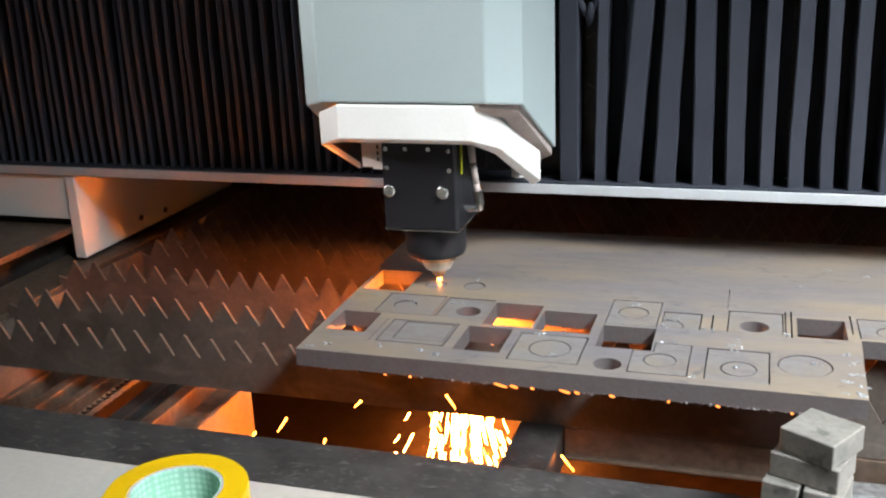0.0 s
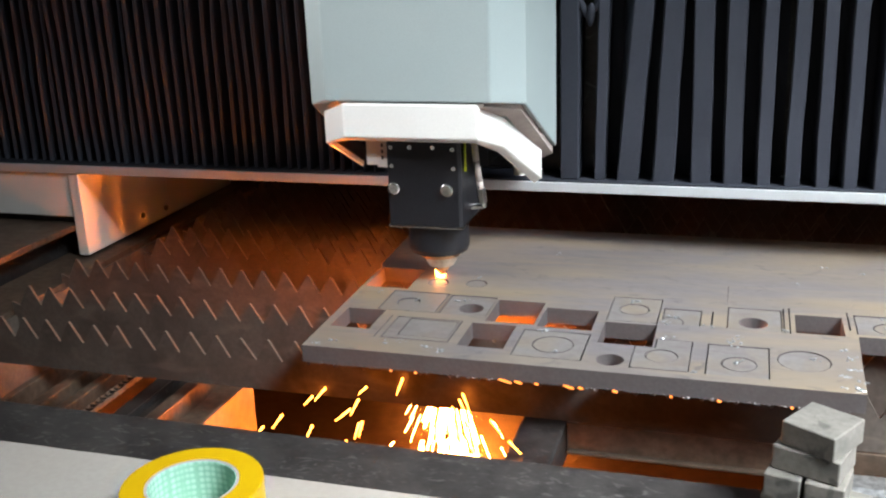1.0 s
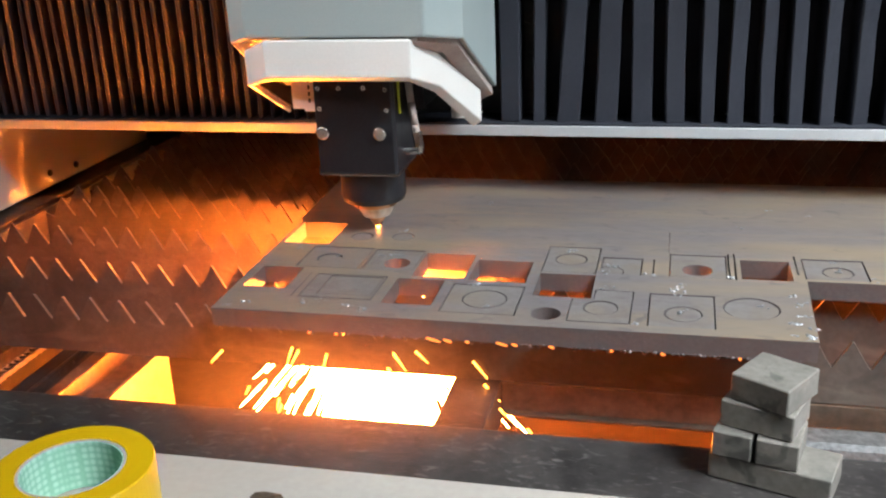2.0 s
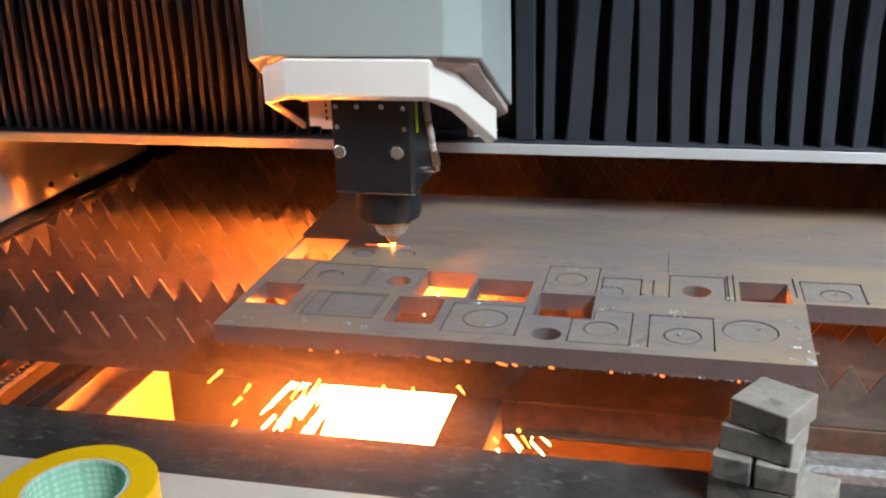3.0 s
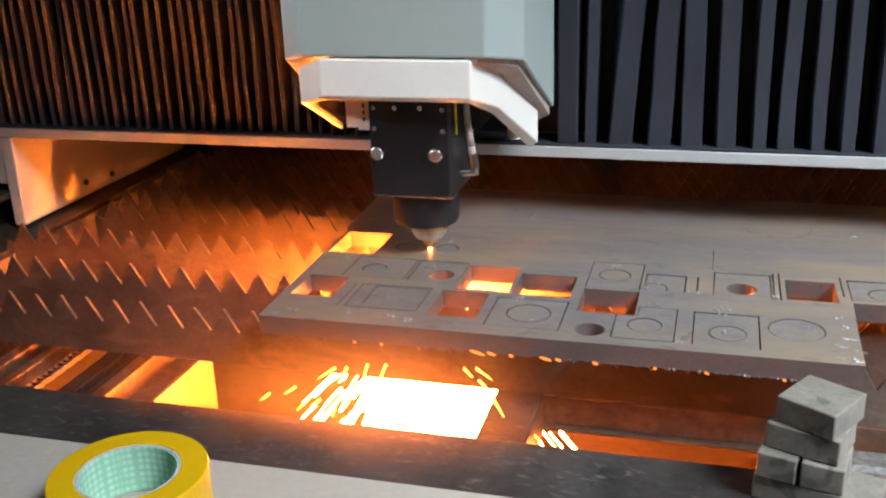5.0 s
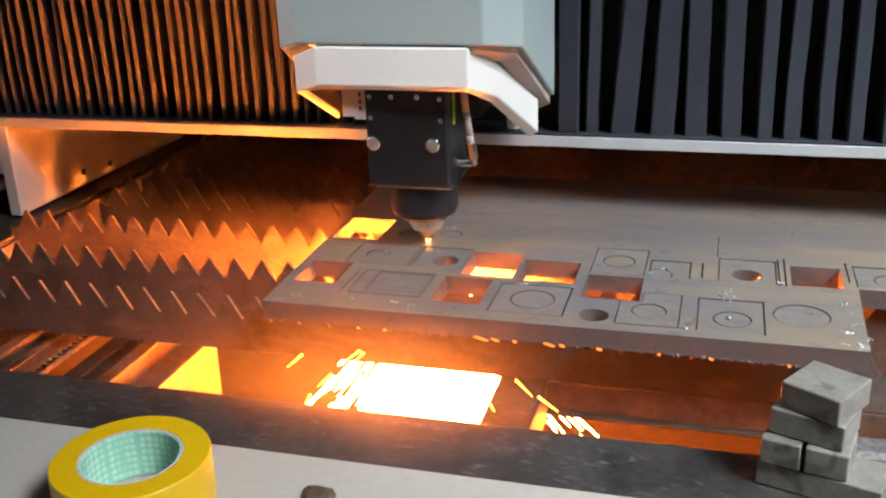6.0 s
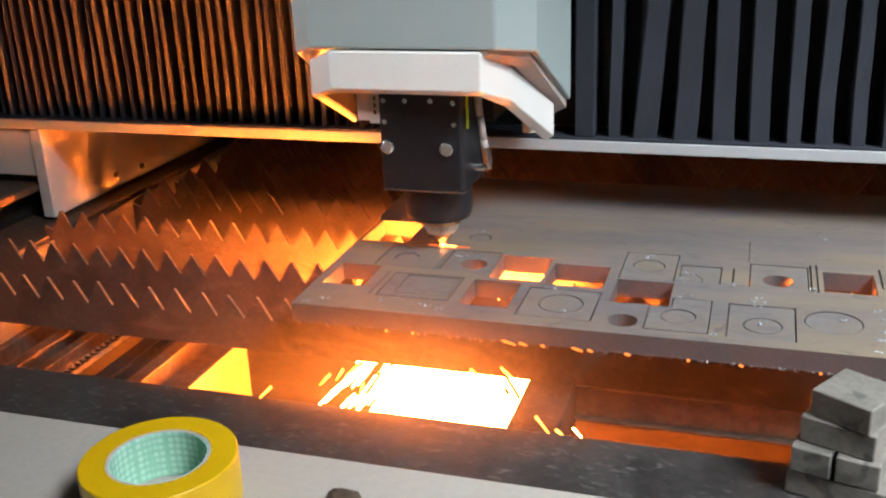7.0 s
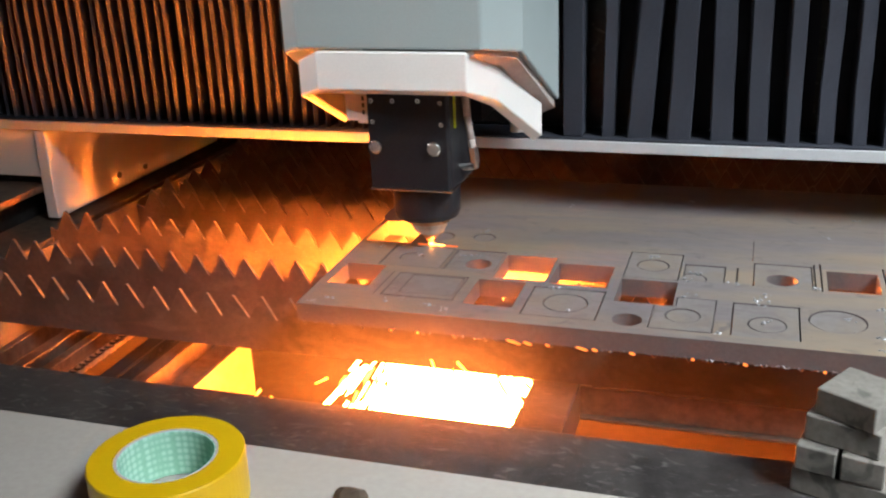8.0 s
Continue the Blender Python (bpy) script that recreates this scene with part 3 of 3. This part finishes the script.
def blocks():
    cut_block("steel_block", 0.610, -0.150, -0.0645, 0.105, 0.05, 0.0245, -18, "rough steel offcut block at the foot of the stack", 1)
    cut_block("steel_block", 0.5775, -0.142, -0.0395, 0.034, 0.052, 0.0245, -16, "small upright steel offcut block in the stack", 2)
    cut_block("steel_block", 0.614, -0.152, -0.0395, 0.036, 0.05, 0.0245, -14, "small steel offcut block beside its twin in the stack", 3)
    cut_block("steel_block", 0.5995, -0.140, -0.0145, 0.064, 0.050, 0.0245, -22, "grey steel block with a dark stain in the stack", 4)
    cut_block("steel_block", 0.6055, -0.1385, 0.0105, 0.0545, 0.056, 0.0245, -32, "square steel block lying turned on top of the stack", 5)


# ---- gantry ----
def bellows(name, x0, x1, pitch, depth, yb, z0, z1, parent, label, seed, stretched=(), face=(0.36, 0.5)):
    rng = random.Random(seed)
    bm = bmesh.new()
    # crests: place, width of the flat face, how far the top leans along
    crests = list(stretched)
    x = x0 if not crests else crests[-1][0] + pitch
    while x < x1:
        crests.append((x + rng.uniform(-0.09, 0.09) * pitch, pitch * rng.uniform(*face), rng.uniform(-0.02, 0.02)))
        x += pitch
    pts = []
    for k, (x, w, lean) in enumerate(crests):
        gap = (crests[k + 1][0] if k + 1 < len(crests) else x + pitch) - x
        d = depth * rng.uniform(0.92, 1.05)
        pts += [(x, -d, lean), (x + gap * 0.03, -d - 0.0012, lean), (x + w * 0.25, -d, lean), (x + w, -d * 0.93, lean * 0.8), (x + w * 1.02, -d * 0.86, lean * 0.8), (x + w * 0.9, 0.0, lean), (x + gap - 0.003, 0.0, lean)]
    zs = [z0 + (z1 - z0) * j / 12 for j in range(13)]
    front = []
    for z in zs:
        s = min(z - z0, 0.30)
        front.append([bm.verts.new((x + lean * s + 0.0022 * noise.noise((x * 9, z * 11, seed)), yb + y + 0.003 * noise.noise((x * 20, z * 14, seed + 5)), z)) for x, y, lean in pts])
    for j in range(12):
        for i in range(len(pts) - 1):
            bm.faces.new((front[j][i], front[j][i + 1], front[j + 1][i + 1], front[j + 1][i]))
    ob = part(name, bm, M_BELLOWS, parent, label)
    sm = ob.modifiers.new("thickness", "SOLIDIFY")
    sm.thickness = 0.0012
    return ob


def gantry():
    g = thing("gantry", "moving machine gantry with black pleated bellows and a pale lower strip", "machine gantry")
    part("beam", boxed((-1.5, 0.50, 0.115, 2.0, 0.80, 1.0)), M_FRAME, g, "dark gantry beam behind the bellows")
    part("lower_strip", boxed((-1.5, 0.431, 0.0935, 2.0, 0.80, 0.1095)), M_STRIP, g, "pale painted strip under the bellows", bevel=0.0015)
    wide = [(0.299, 0.014, 0.02), (0.334, 0.030, 0.08), (0.389, 0.029, 0.035), (0.444, 0.026, -0.01), (0.491, 0.024, -0.01), (0.539, 0.017, -0.005), (0.577, 0.020, 0.01), (0.620, 0.017, -0.01), (0.658, 0.018, -0.01), (0.699, 0.018, 0.0)]
    runs = []
    for k, (first, last, gap, end_x) in enumerate(((0, 3, 0.055, 0.30), (3, 6, 0.038, 0.30), (6, 10, 0.0415, 1.9))):
        runs.append(bellows("bellows", 0.285, end_x, gap, 0.056, 0.4985, 0.1127, 0.95, g, "black fabric bellows with wide stretched pleats", 3 + k, wide[first:last]))
    bellows("bellows", -1.45, -0.02, 0.0198, 0.046, 0.492, 0.1127, 0.95, g, "black fabric bellows with tight pleats", 7, (), (0.11, 0.19))
    # black filler added so the strip's top shows no light between the pleats
    part("bellows_track", boxed((-1.45, 0.4325, 0.1097, 1.9, 0.4985, 0.1125)), M_BELLOWS, g, "black filler hiding the lit top of the pale strip")
    end = part("bellows_end_frame", boxed((0.2465, 0.440, 0.1127, 0.2745, 0.49, 0.95)), M_BELLOWS, g, "flat end frame of the bellows", bevel=0.002)
    bm = bmesh.new()
    for k, (x, z) in enumerate(((0.279, 0.372), (0.291, 0.362), (0.300, 0.377))):
        bmesh.ops.create_icosphere(bm, subdivisions=2, radius=1, matrix=Matrix.LocRotScale((x, 0.450, z), Euler((0.3, 0.5 * k - 0.4, 0)), (0.006, 0.006, 0.019)))
    pucker = part("fabric_pucker", bm, M_BELLOWS, g, "puckered corner of the bellows fabric", smooth=True)
    part("end_plate", boxed((-0.658, 0.4335, -0.0625, -0.636, 0.98, 0.0930)), M_WHITE, g, "white painted end plate hanging under the beam", bevel=0.002)
    part("end_box", boxed((-1.4, 0.4365, 0.010, -0.6585, 0.80, 0.0930)), M_WHITE, g, "white painted carriage box", bevel=0.002)
    part("carriage_block", boxed((-1.4, 0.446, -0.002, -0.6585, 0.79, 0.0095)), M_FRAME, g, "black carriage block")
    for x, y, z in ((-0.635, 0.615, -0.036), (-0.635, 0.70, -0.043)):
        part("bolt_hole", tubed((x - 0.001, y, z), (x + 0.002, y, z), 0.006, n=12), M_FRAME, g)
    return g, runs, (end, pucker)


# ---- cutting head ----
def ring_body(bm, ring, inner=None):
    """A shell from plan points (x, y, z low, z high); with inner points a hollow band, else capped."""
    lo = [bm.verts.new((x, y, a)) for x, y, a, b in ring]
    hi = [bm.verts.new((x, y, b)) for x, y, a, b in ring]
    n = len(ring)
    for i in range(n - (0 if inner is None else 1)):
        j = (i + 1) % n
        bm.faces.new((lo[i], lo[j], hi[j], hi[i]))
    if inner is None:
        bm.faces.new(hi)
        c = [sum(v.co[k] for v in lo) / n for k in range(3)]
        m = bm.verts.new((c[0], c[1], max(v.co.z for v in lo)))
        for i in range(n):
            bm.faces.new((lo[i], lo[(i + 1) % n], m))
    else:
        lo2 = [bm.verts.new((x, y, a)) for x, y, a, b in inner]
        hi2 = [bm.verts.new((x, y, b)) for x, y, a, b in inner]
        for i in range(n - 1):
            j = i + 1
            bm.faces.new((lo2[i], lo2[j], hi2[j], hi2[i]))
            bm.faces.new((lo[i], lo[j], lo2[j], lo2[i]))
            bm.faces.new((hi[i], hi[j], hi2[j], hi2[i]))
        for i in (0, n - 1):
            bm.faces.new((lo[i], hi[i], hi2[i], lo2[i]))


def cutting_head():
    h = thing("cutting_head", "laser cutting head with grey housing, white collar and black body", "cutting head")
    bm = bmesh.new()
    ring_body(bm, [(-0.024, 0.18, 0.275, 0.85), (0.206, 0.18, 0.275, 0.85), (0.238, 0.25, 0.262, 0.85), (0.2445, 0.436, 0.165, 0.85), (-0.105, 0.436, 0.165, 0.85), (-0.076, 0.25, 0.257, 0.85)])
    part("housing", bm, M_HOUSING, h, "grey powder-coated housing", bevel=0.003)
    bm = bmesh.new()
    outer = [(-0.066, 0.40, 0.132, 0.166), (-0.0640, 0.262, 0.199, 0.247), (0.0, 0.178, 0.2265, 0.2725), (0.188, 0.178, 0.2265, 0.2725), (0.2055, 0.252, 0.203, 0.244), (0.2285, 0.40, 0.123, 0.168)]
    inner = [(-0.061, 0.40, 0.133, 0.166), (-0.0590, 0.264, 0.200, 0.247), (0.004, 0.190, 0.2195, 0.2725), (0.182, 0.190, 0.2195, 0.2725), (0.1950, 0.258, 0.193, 0.244), (0.2160, 0.40, 0.114, 0.168)]
    ring_body(bm, outer, inner)
    part("collar", bm, M_WHITE, h, "white painted collar", bevel=0.002)
    # black sheet added inside the collar, standing in for the shade there
    bm = bmesh.new()
    lin = [(-0.0600, 0.398, 0.141, 0.166), (-0.0580, 0.265, 0.207, 0.247), (0.005, 0.1915, 0.2255, 0.2725), (0.181, 0.1915, 0.2255, 0.2725), (0.1940, 0.2595, 0.200, 0.244), (0.2150, 0.398, 0.121, 0.168)]
    ring_body(bm, lin, [(x + (0.002 if x < 0.1 else -0.002), y + 0.002, a, b) for x, y, a, b in lin])
    part("collar_liner", bm, M_HEAD, h, "black sheet inside the collar in place of its shade")
    bm = bmesh.new()
    lip = [(0.196, 0.184, 0.270, 0.276), (0.2295, 0.254, 0.254, 0.2625), (0.2385, 0.434, 0.155, 0.166)]
    ring_body(bm, lip, [(x - 0.020, y + 0.003, a - 0.010, b - 0.006) for x, y, a, b in lip])
    part("housing_lip", bm, M_CORE, h, "beige sealing lip under the housing")
    cx, cy = 0.0985, 0.27
    x0, x1, yf, yk, zb = 0.0450, 0.1515, 0.22, 0.318, 0.0935
    bm = bmesh.new()
    prism(bm, [(x0, yf), (x1 - 0.004, yf), (x1, yf + 0.004), (x1, yk), (x0, yk)], zb, 0.30, "z")
    part("head_body", bm, M_HEAD, h, "black anodised body", bevel=0.001)
    part("base_plate", boxed((x0 - 0.0008, yf - 0.0016, zb - 0.0032, x1 + 0.0008, yk, zb - 0.0003)), M_CHROME, h, "bright steel base plate", bevel=0.0006)
    part("back_plate", boxed((0.028, 0.32, 0.16, 0.165, 0.43, 0.30)), M_HEAD, h)
    for x, z in ((0.0545, 0.1475), (0.1315, 0.1475)):
        bm = tubed((x, yf + 0.001, z), (x, yf - 0.005, z), 0.0088, n=28)
        tube(bm, (x, yf - 0.005, z), (x, yf - 0.0062, z), 0.0088, 0.0072, n=28)
        part("knob", bm, M_CHROME, h, "polished steel knob")
    for x, z in ((0.0514, 0.2055), (0.0795, 0.2058), (0.1125, 0.2062), (0.1410, 0.2045), (0.0517, 0.179), (0.1415, 0.1775)):
        bm = lathe([(0.0012, -0.001), (0.0030, -0.001), (0.0030, 0.0012), (0.0012, 0.0012)], 14)
        bmesh.ops.transform(bm, matrix=pose(x, yf - 0.0003, z, 90), verts=bm.verts)
        part("screw", bm, M_CHROME, h)
    part("lower_cylinder", lathe([(0.02, 0.0895), (0.0440, 0.0895), (0.0440, 0.052), (0.0415, 0.045), (0.02, 0.045)], 56, (cx + 0.003, cy, 0)), M_HEAD, h, "dark lower cylinder")
    part("sensor_ring", lathe([(0.010, 0.0445), (0.0300, 0.0445), (0.0315, 0.041), (0.0300, 0.037), (0.010, 0.037)], 44, (cx + 0.004, cy, 0)), M_BRASS, h, "copper-coloured sensor ring")
    part("ceramic_ring", lathe([(0.007, 0.0368), (0.0240, 0.0368), (0.0225, 0.028), (0.0185, 0.021), (0.007, 0.021)], 44, (cx + 0.005, cy, 0)), M_CERAMIC, h, "sooty pale ceramic ring")
    part("nozzle", lathe([(0.003, 0.0208), (0.0120, 0.0208), (0.0105, 0.015), (0.0052, 0.0065), (0.0025, 0.0065)], 32, (cx + 0.0055, cy, 0)), M_BRASS, h, "copper nozzle")
    bm = bmesh.new()
    pts = [Vector(p) for p in ((0.1575, 0.262, 0.245), (0.1590, 0.262, 0.215), (0.1625, 0.262, 0.18), (0.1665, 0.262, 0.150), (0.1680, 0.262, 0.138))]
    for a, b in zip(pts, pts[1:]):
        tube(bm, a, b, 0.0047, n=14)
    part("gas_hose", bm, M_CORE, h, "grey gas hose", smooth=True)
    bm = tubed((0.1680, 0.262, 0.140), (0.1705, 0.262, 0.120), 0.0068, n=6)
    tube(bm, (0.1705, 0.262, 0.120), (0.1712, 0.262, 0.1125), 0.0052, n=16)
    tube(bm, (0.150, 0.262, 0.1135), (0.1715, 0.262, 0.1150), 0.005, n=12)
    part("hose_fitting", bm, M_CHROME, h, "nickel-plated hose fitting")
    part("yellow_wire", boxed((0.1525, 0.235, 0.17, 0.1550, 0.2385, 0.215)), M_YELLOW, h, "thin yellow-green wire")
    part("side_bracket", boxed((-0.004, 0.268, 0.168, 0.0125, 0.30, 0.26)), M_LABEL, h, "pale side bracket with printed label")
    lab = boxed((0.0145, 0.262, 0.166, 0.0400, 0.2635, 0.235))
    lb = part("label_plate", lab, M_LABEL, h, "white label with small dark print")
    for i in range(5):
        part("print_bar", boxed((0.0215, 0.2608, 0.178 + i * 0.009, 0.0245, 0.2617, 0.1835 + i * 0.009)), M_INK, lb)
    part("cable_gland", tubed((0.203, 0.36, 0.185), (0.203, 0.36, 0.138), 0.0095, n=20), M_LABEL, h, "pale plastic cable gland")
    bm = bmesh.new()
    bmesh.ops.create_icosphere(bm, subdivisions=2, radius=1, matrix=Matrix.LocRotScale((0.104, 0.27, 0.0035), None, (0.0032, 0.0032, 0.0042)))
    part("cut_flame", bm, M_FLAME, h, "glowing molten cut point")
    return h


# ---- sparks ----
def streaks(name, n, spread, z0, z1, length, width, seed, material, core=0.0):
    """Thin three-sided streaks that fan out downwards from the cut point."""
    rng = random.Random(seed)
    bm = bmesh.new()
    for i in range(n):
        u = rng.random()
        z = z0 + (z1 - z0) * u
        f = 0.25 + 0.75 * u
        far = 1.9 if i % 4 == 0 else 0.85
        dx, dy = rng.gauss(0, spread[0] * far), rng.gauss(0, spread[1])
        dx = max(-3.2 * spread[0], min(3.2 * spread[0], dx))
        a = Vector((dx * f, dy * f, z))
        d = Vector((dx * 0.9 + rng.gauss(0, 0.01), dy * 0.9, -0.20)).normalized()
        l = length * rng.uniform(0.4, 1.5)
        tube(bm, a, a + d * l, width * rng.uniform(0.5, 1.2) * (0.5 if abs(dx) > 1.3 * spread[0] else 1), width * 0.25, n=4)
    return part(name, bm, material)


def sparks():
    made = {}
    made["stream"] = tagged(streaks("spark_stream", 1300, (0.064, 0.016), -0.080, -0.28, 0.050, 0.0034, 21, M_STREAM), "dense white-hot stream of sparks falling under the plate", "sparks", kind="stuff")
    made["burst"] = tagged(streaks("spark_shower", 300, (0.056, 0.018), -0.06, -0.38, 0.038, 0.0017, 22, M_SPARK), "thin shower of orange sparks under the plate", "sparks", kind="stuff")
    fl = []
    rng = random.Random(5)
    for i in range(44):
        l = rng.uniform(0.006, 0.014)
        bm = tubed((0, 0, -l), (0, 0, l), 0.0005, 0.0014, n=5)
        fl.append(tagged(part("spark", bm, M_FLY), "single glowing spark flying under the plate", "spark", "flying sparks"))
    made["flying"] = fl
    bm = bmesh.new()
    bmesh.ops.create_icosphere(bm, subdivisions=2, radius=1, matrix=Matrix.LocRotScale((0, 0, 0), None, (0.008, 0.008, 0.011)))
    for v in bm.verts:
        v.co *= 1 + 0.5 * noise.noise(v.co * 160)
    made["flash"] = tagged(part("pierce_flash", bm, M_FLAME), "bright piercing flash at the nozzle tip", "flash")
    k = made["kerf"] = thing("glowing_kerf", "red glowing fresh cut trailing behind the nozzle", "kerf")
    part("hot_end", boxed((-0.010, -0.0010, 0.0002, 0.010, 0.0010, 0.0016)), M_FLAME, k, "white-hot end of the cut")
    part("red_tail", boxed((-0.028, -0.0010, 0.0002, 0.028, 0.0010, 0.0010)), M_KERF, k, "red-hot tail of the cut")
    return made


def smoke():
    """Wisps of smoke, doubling as lens bloom, as gently curled sheets; each drifts on its own."""
    t = thing("smoke", "thin grey smoke over the plate edge, doubling as lens glow round the sparks", "smoke", kind="stuff")
    rng = random.Random(31)
    wisps = []
    for k, (x, y, z, w, h) in enumerate(SMOKE):
        bm = bmesh.new()
        nu, nv = 14, 10
        grid = [[bm.verts.new((w * (i / nu - 0.5), 0.10 * h * math.sin(3.0 * i / nu + k) + 0.03 * noise.noise((i * 0.35, j * 0.4, k * 3.1)), h * (j / nv - 0.5))) for i in range(nu + 1)] for j in range(nv + 1)]
        for j in range(nv):
            for i in range(nu):
                bm.faces.new((grid[j][i], grid[j][i + 1], grid[j + 1][i + 1], grid[j + 1][i]))
        ob = part("wisp", bm, M_SMOKE, t, smooth=True)
        ob.location = (x, y, z)
        wisps.append((ob, x, y, z, rng.uniform(0, 6.28)))
    return wisps


# wisps: place, width, height; those over the front rail imitate lens bloom
SMOKE = [(0.20, -0.190, 0.01, 0.80, 0.40), (0.20, -0.045, -0.015, 0.42, 0.24), (0.19, -0.090, -0.025, 0.46, 0.28), (0.20, -0.150, -0.035, 0.44, 0.28), (0.21, -0.215, -0.03, 0.46, 0.26), (0.22, -0.255, -0.005, 0.44, 0.24), (0.26, 0.100, 0.045, 0.40, 0.12)]

hall()
bed()
chain()
slats()
steel_plate()
spatter()
front_cover()
tape_roll()
blocks()
GANTRY, PLEATS, PLEAT_END = gantry()
HEAD = cutting_head()
SPARKS = sparks()
WISPS = smoke()

# the nozzle's way over the plate: seconds, x, y
WAY = [(0.0, 0.1015, 0.2735), (0.5, 0.1010, 0.2755), (1.0, 0.1015, 0.2790), (1.5, 0.1040, 0.2880), (1.7, 0.1080, 0.2890), (2.3, 0.1210, 0.2900), (2.8, 0.1310, 0.2900), (3.0, 0.1350, 0.2890), (3.5, 0.1370, 0.2830), (4.0, 0.1375, 0.2690),
       (4.5, 0.1370, 0.2600), (5.0, 0.1380, 0.2470), (5.7, 0.1375, 0.2310), (6.2, 0.1340, 0.2225), (6.5, 0.1285, 0.2205), (7.0, 0.1175, 0.2195), (7.5, 0.1065, 0.2190), (8.0, 0.0960, 0.2185)]


def motions():
    walk(GANTRY, [(t, pose(0, y - 0.27, 0)) for t, x, y in WAY])
    walk(HEAD, [(t, pose(x - 0.104, y - 0.27, 0)) for t, x, y in WAY])
    # the head draws the near end of the bellows along
    for ob in PLEAT_END:
        walk(ob, [(t, pose(x - 0.1015, 0, 0)) for t, x, y in WAY])
    for ob, share in zip(PLEATS, (0.6, 0.3, 0.12)):
        walk(ob, [(t, pose(share * (x - 0.1015), 0, 0)) for t, x, y in WAY])
    deep = -1.0
    at = lambda t: (np.interp(t, [w[0] for w in WAY], [w[1] for w in WAY]), np.interp(t, [w[0] for w in WAY], [w[2] for w in WAY]))
    rng = random.Random(9)
    rows = [(0.0, pose(0.10, 0.28, deep)), (1.5, pose(0.104, 0.288, deep)), (1.6, pose(0.106, 0.288, 0.0))]
    for i in range(1, 33):
        t = 1.6 + 0.2 * i
        x, y = at(t)
        rows.append((t, pose(x + rng.uniform(-0.006, 0.006), y, rng.uniform(-0.02, 0.02), 0, rng.uniform(-3, 3), rng.uniform(-8, 8))))
    walk(SPARKS["stream"], rows)
    rows = []
    for i in range(41):
        t = 0.2 * i
        x, y = at(t)
        rows.append((t, pose(x + rng.uniform(0.0, 0.04), y, rng.uniform(-0.05, 0.03), 0, rng.uniform(-8, 8), rng.uniform(-40, 40))))
    walk(SPARKS["burst"], rows)
    for i, s in enumerate(SPARKS["flying"]):
        side = rng.choice((-1, 1)) * rng.uniform(0.35, 1.0)
        period, depth = rng.uniform(0.45, 0.7), rng.uniform(0.20, 0.32)
        t, rows = -period * rng.random(), []
        k = 0
        while t < 8.0 and k < 22:
            x, y = at(t)
            for u in (0.0, 0.5, 1.0):
                tt = round(t + u * period * 0.85, 3)
                if 0.0 <= tt <= 8.0:
                    rows.append((tt, pose(x + 0.04 + side * (0.08 + 0.26 * u), y - depth - 0.06 * u, -0.070 - 0.02 * u - 0.17 * u * u, 0, -side * (55 - 30 * u), 0)))
            t += period
            k += 1
            side = -side * rng.uniform(0.8, 1.2) if k % 3 == 0 else side
        if rows[0][0] > 0.0:
            rows.insert(0, (0.0, rows[0][1]))
        if rows[-1][0] < 8.0:
            rows.append((8.0, rows[-1][1]))
        walk(s, rows)
    for ob, x, y, z, a in WISPS:
        rows = []
        for t in (0, 0.5, 0.9, 1.4, 2, 3, 4, 5, 6, 7, 8):
            k = 1 if t < 1.0 else 0  # the smoke wells up out of the pit once the cut runs
            rows.append((t, pose(x + 0.02 * math.sin(a + 0.9 * t), y + 0.45 * k + 0.006 * math.sin(a + 1.3 * t), z - 0.32 * k + 0.010 * math.sin(2 * a + 1.1 * t), 0, 5 * math.sin(a + 0.7 * t), 0)))
        walk(ob, rows)
    home = 0.066
    walk(SPARKS["flash"], [(0.0, pose(0.104, 0.268, home)), (0.7, pose(0.101, 0.276, home)), (0.85, pose(0.0995, 0.279, 0.006)), (1.0, pose(0.098, 0.281, 0.005)), (1.5, pose(0.099, 0.283, 0.005)), (1.75, pose(0.1005, 0.2855, 0.005)),
                           (2.2, pose(0.108, 0.290, home))] + [(t, pose(x, y, home)) for t, x, y in WAY if t > 2.3])
    walk(SPARKS["kerf"], [(0.0, pose(0.1015, 0.2735, -0.006)), (1.9, pose(0.104, 0.2895, -0.006)), (2.1, pose(0.110, 0.29, 0)), (2.8, pose(0.120, 0.29, 0)), (3.0, pose(0.123, 0.2895, 0)), (3.3, pose(0.130, 0.287, -0.006)),
                          (5.0, pose(0.138, 0.247, -0.006)), (5.9, pose(0.1375, 0.227, -0.006)), (6.2, pose(0.136, 0.2225, 0)), (6.5, pose(0.1365, 0.2205, 0)), (7.0, pose(0.1265, 0.2195, 0)), (7.5, pose(0.1155, 0.219, 0)), (8.0, pose(0.105, 0.2185, 0))])


motions()
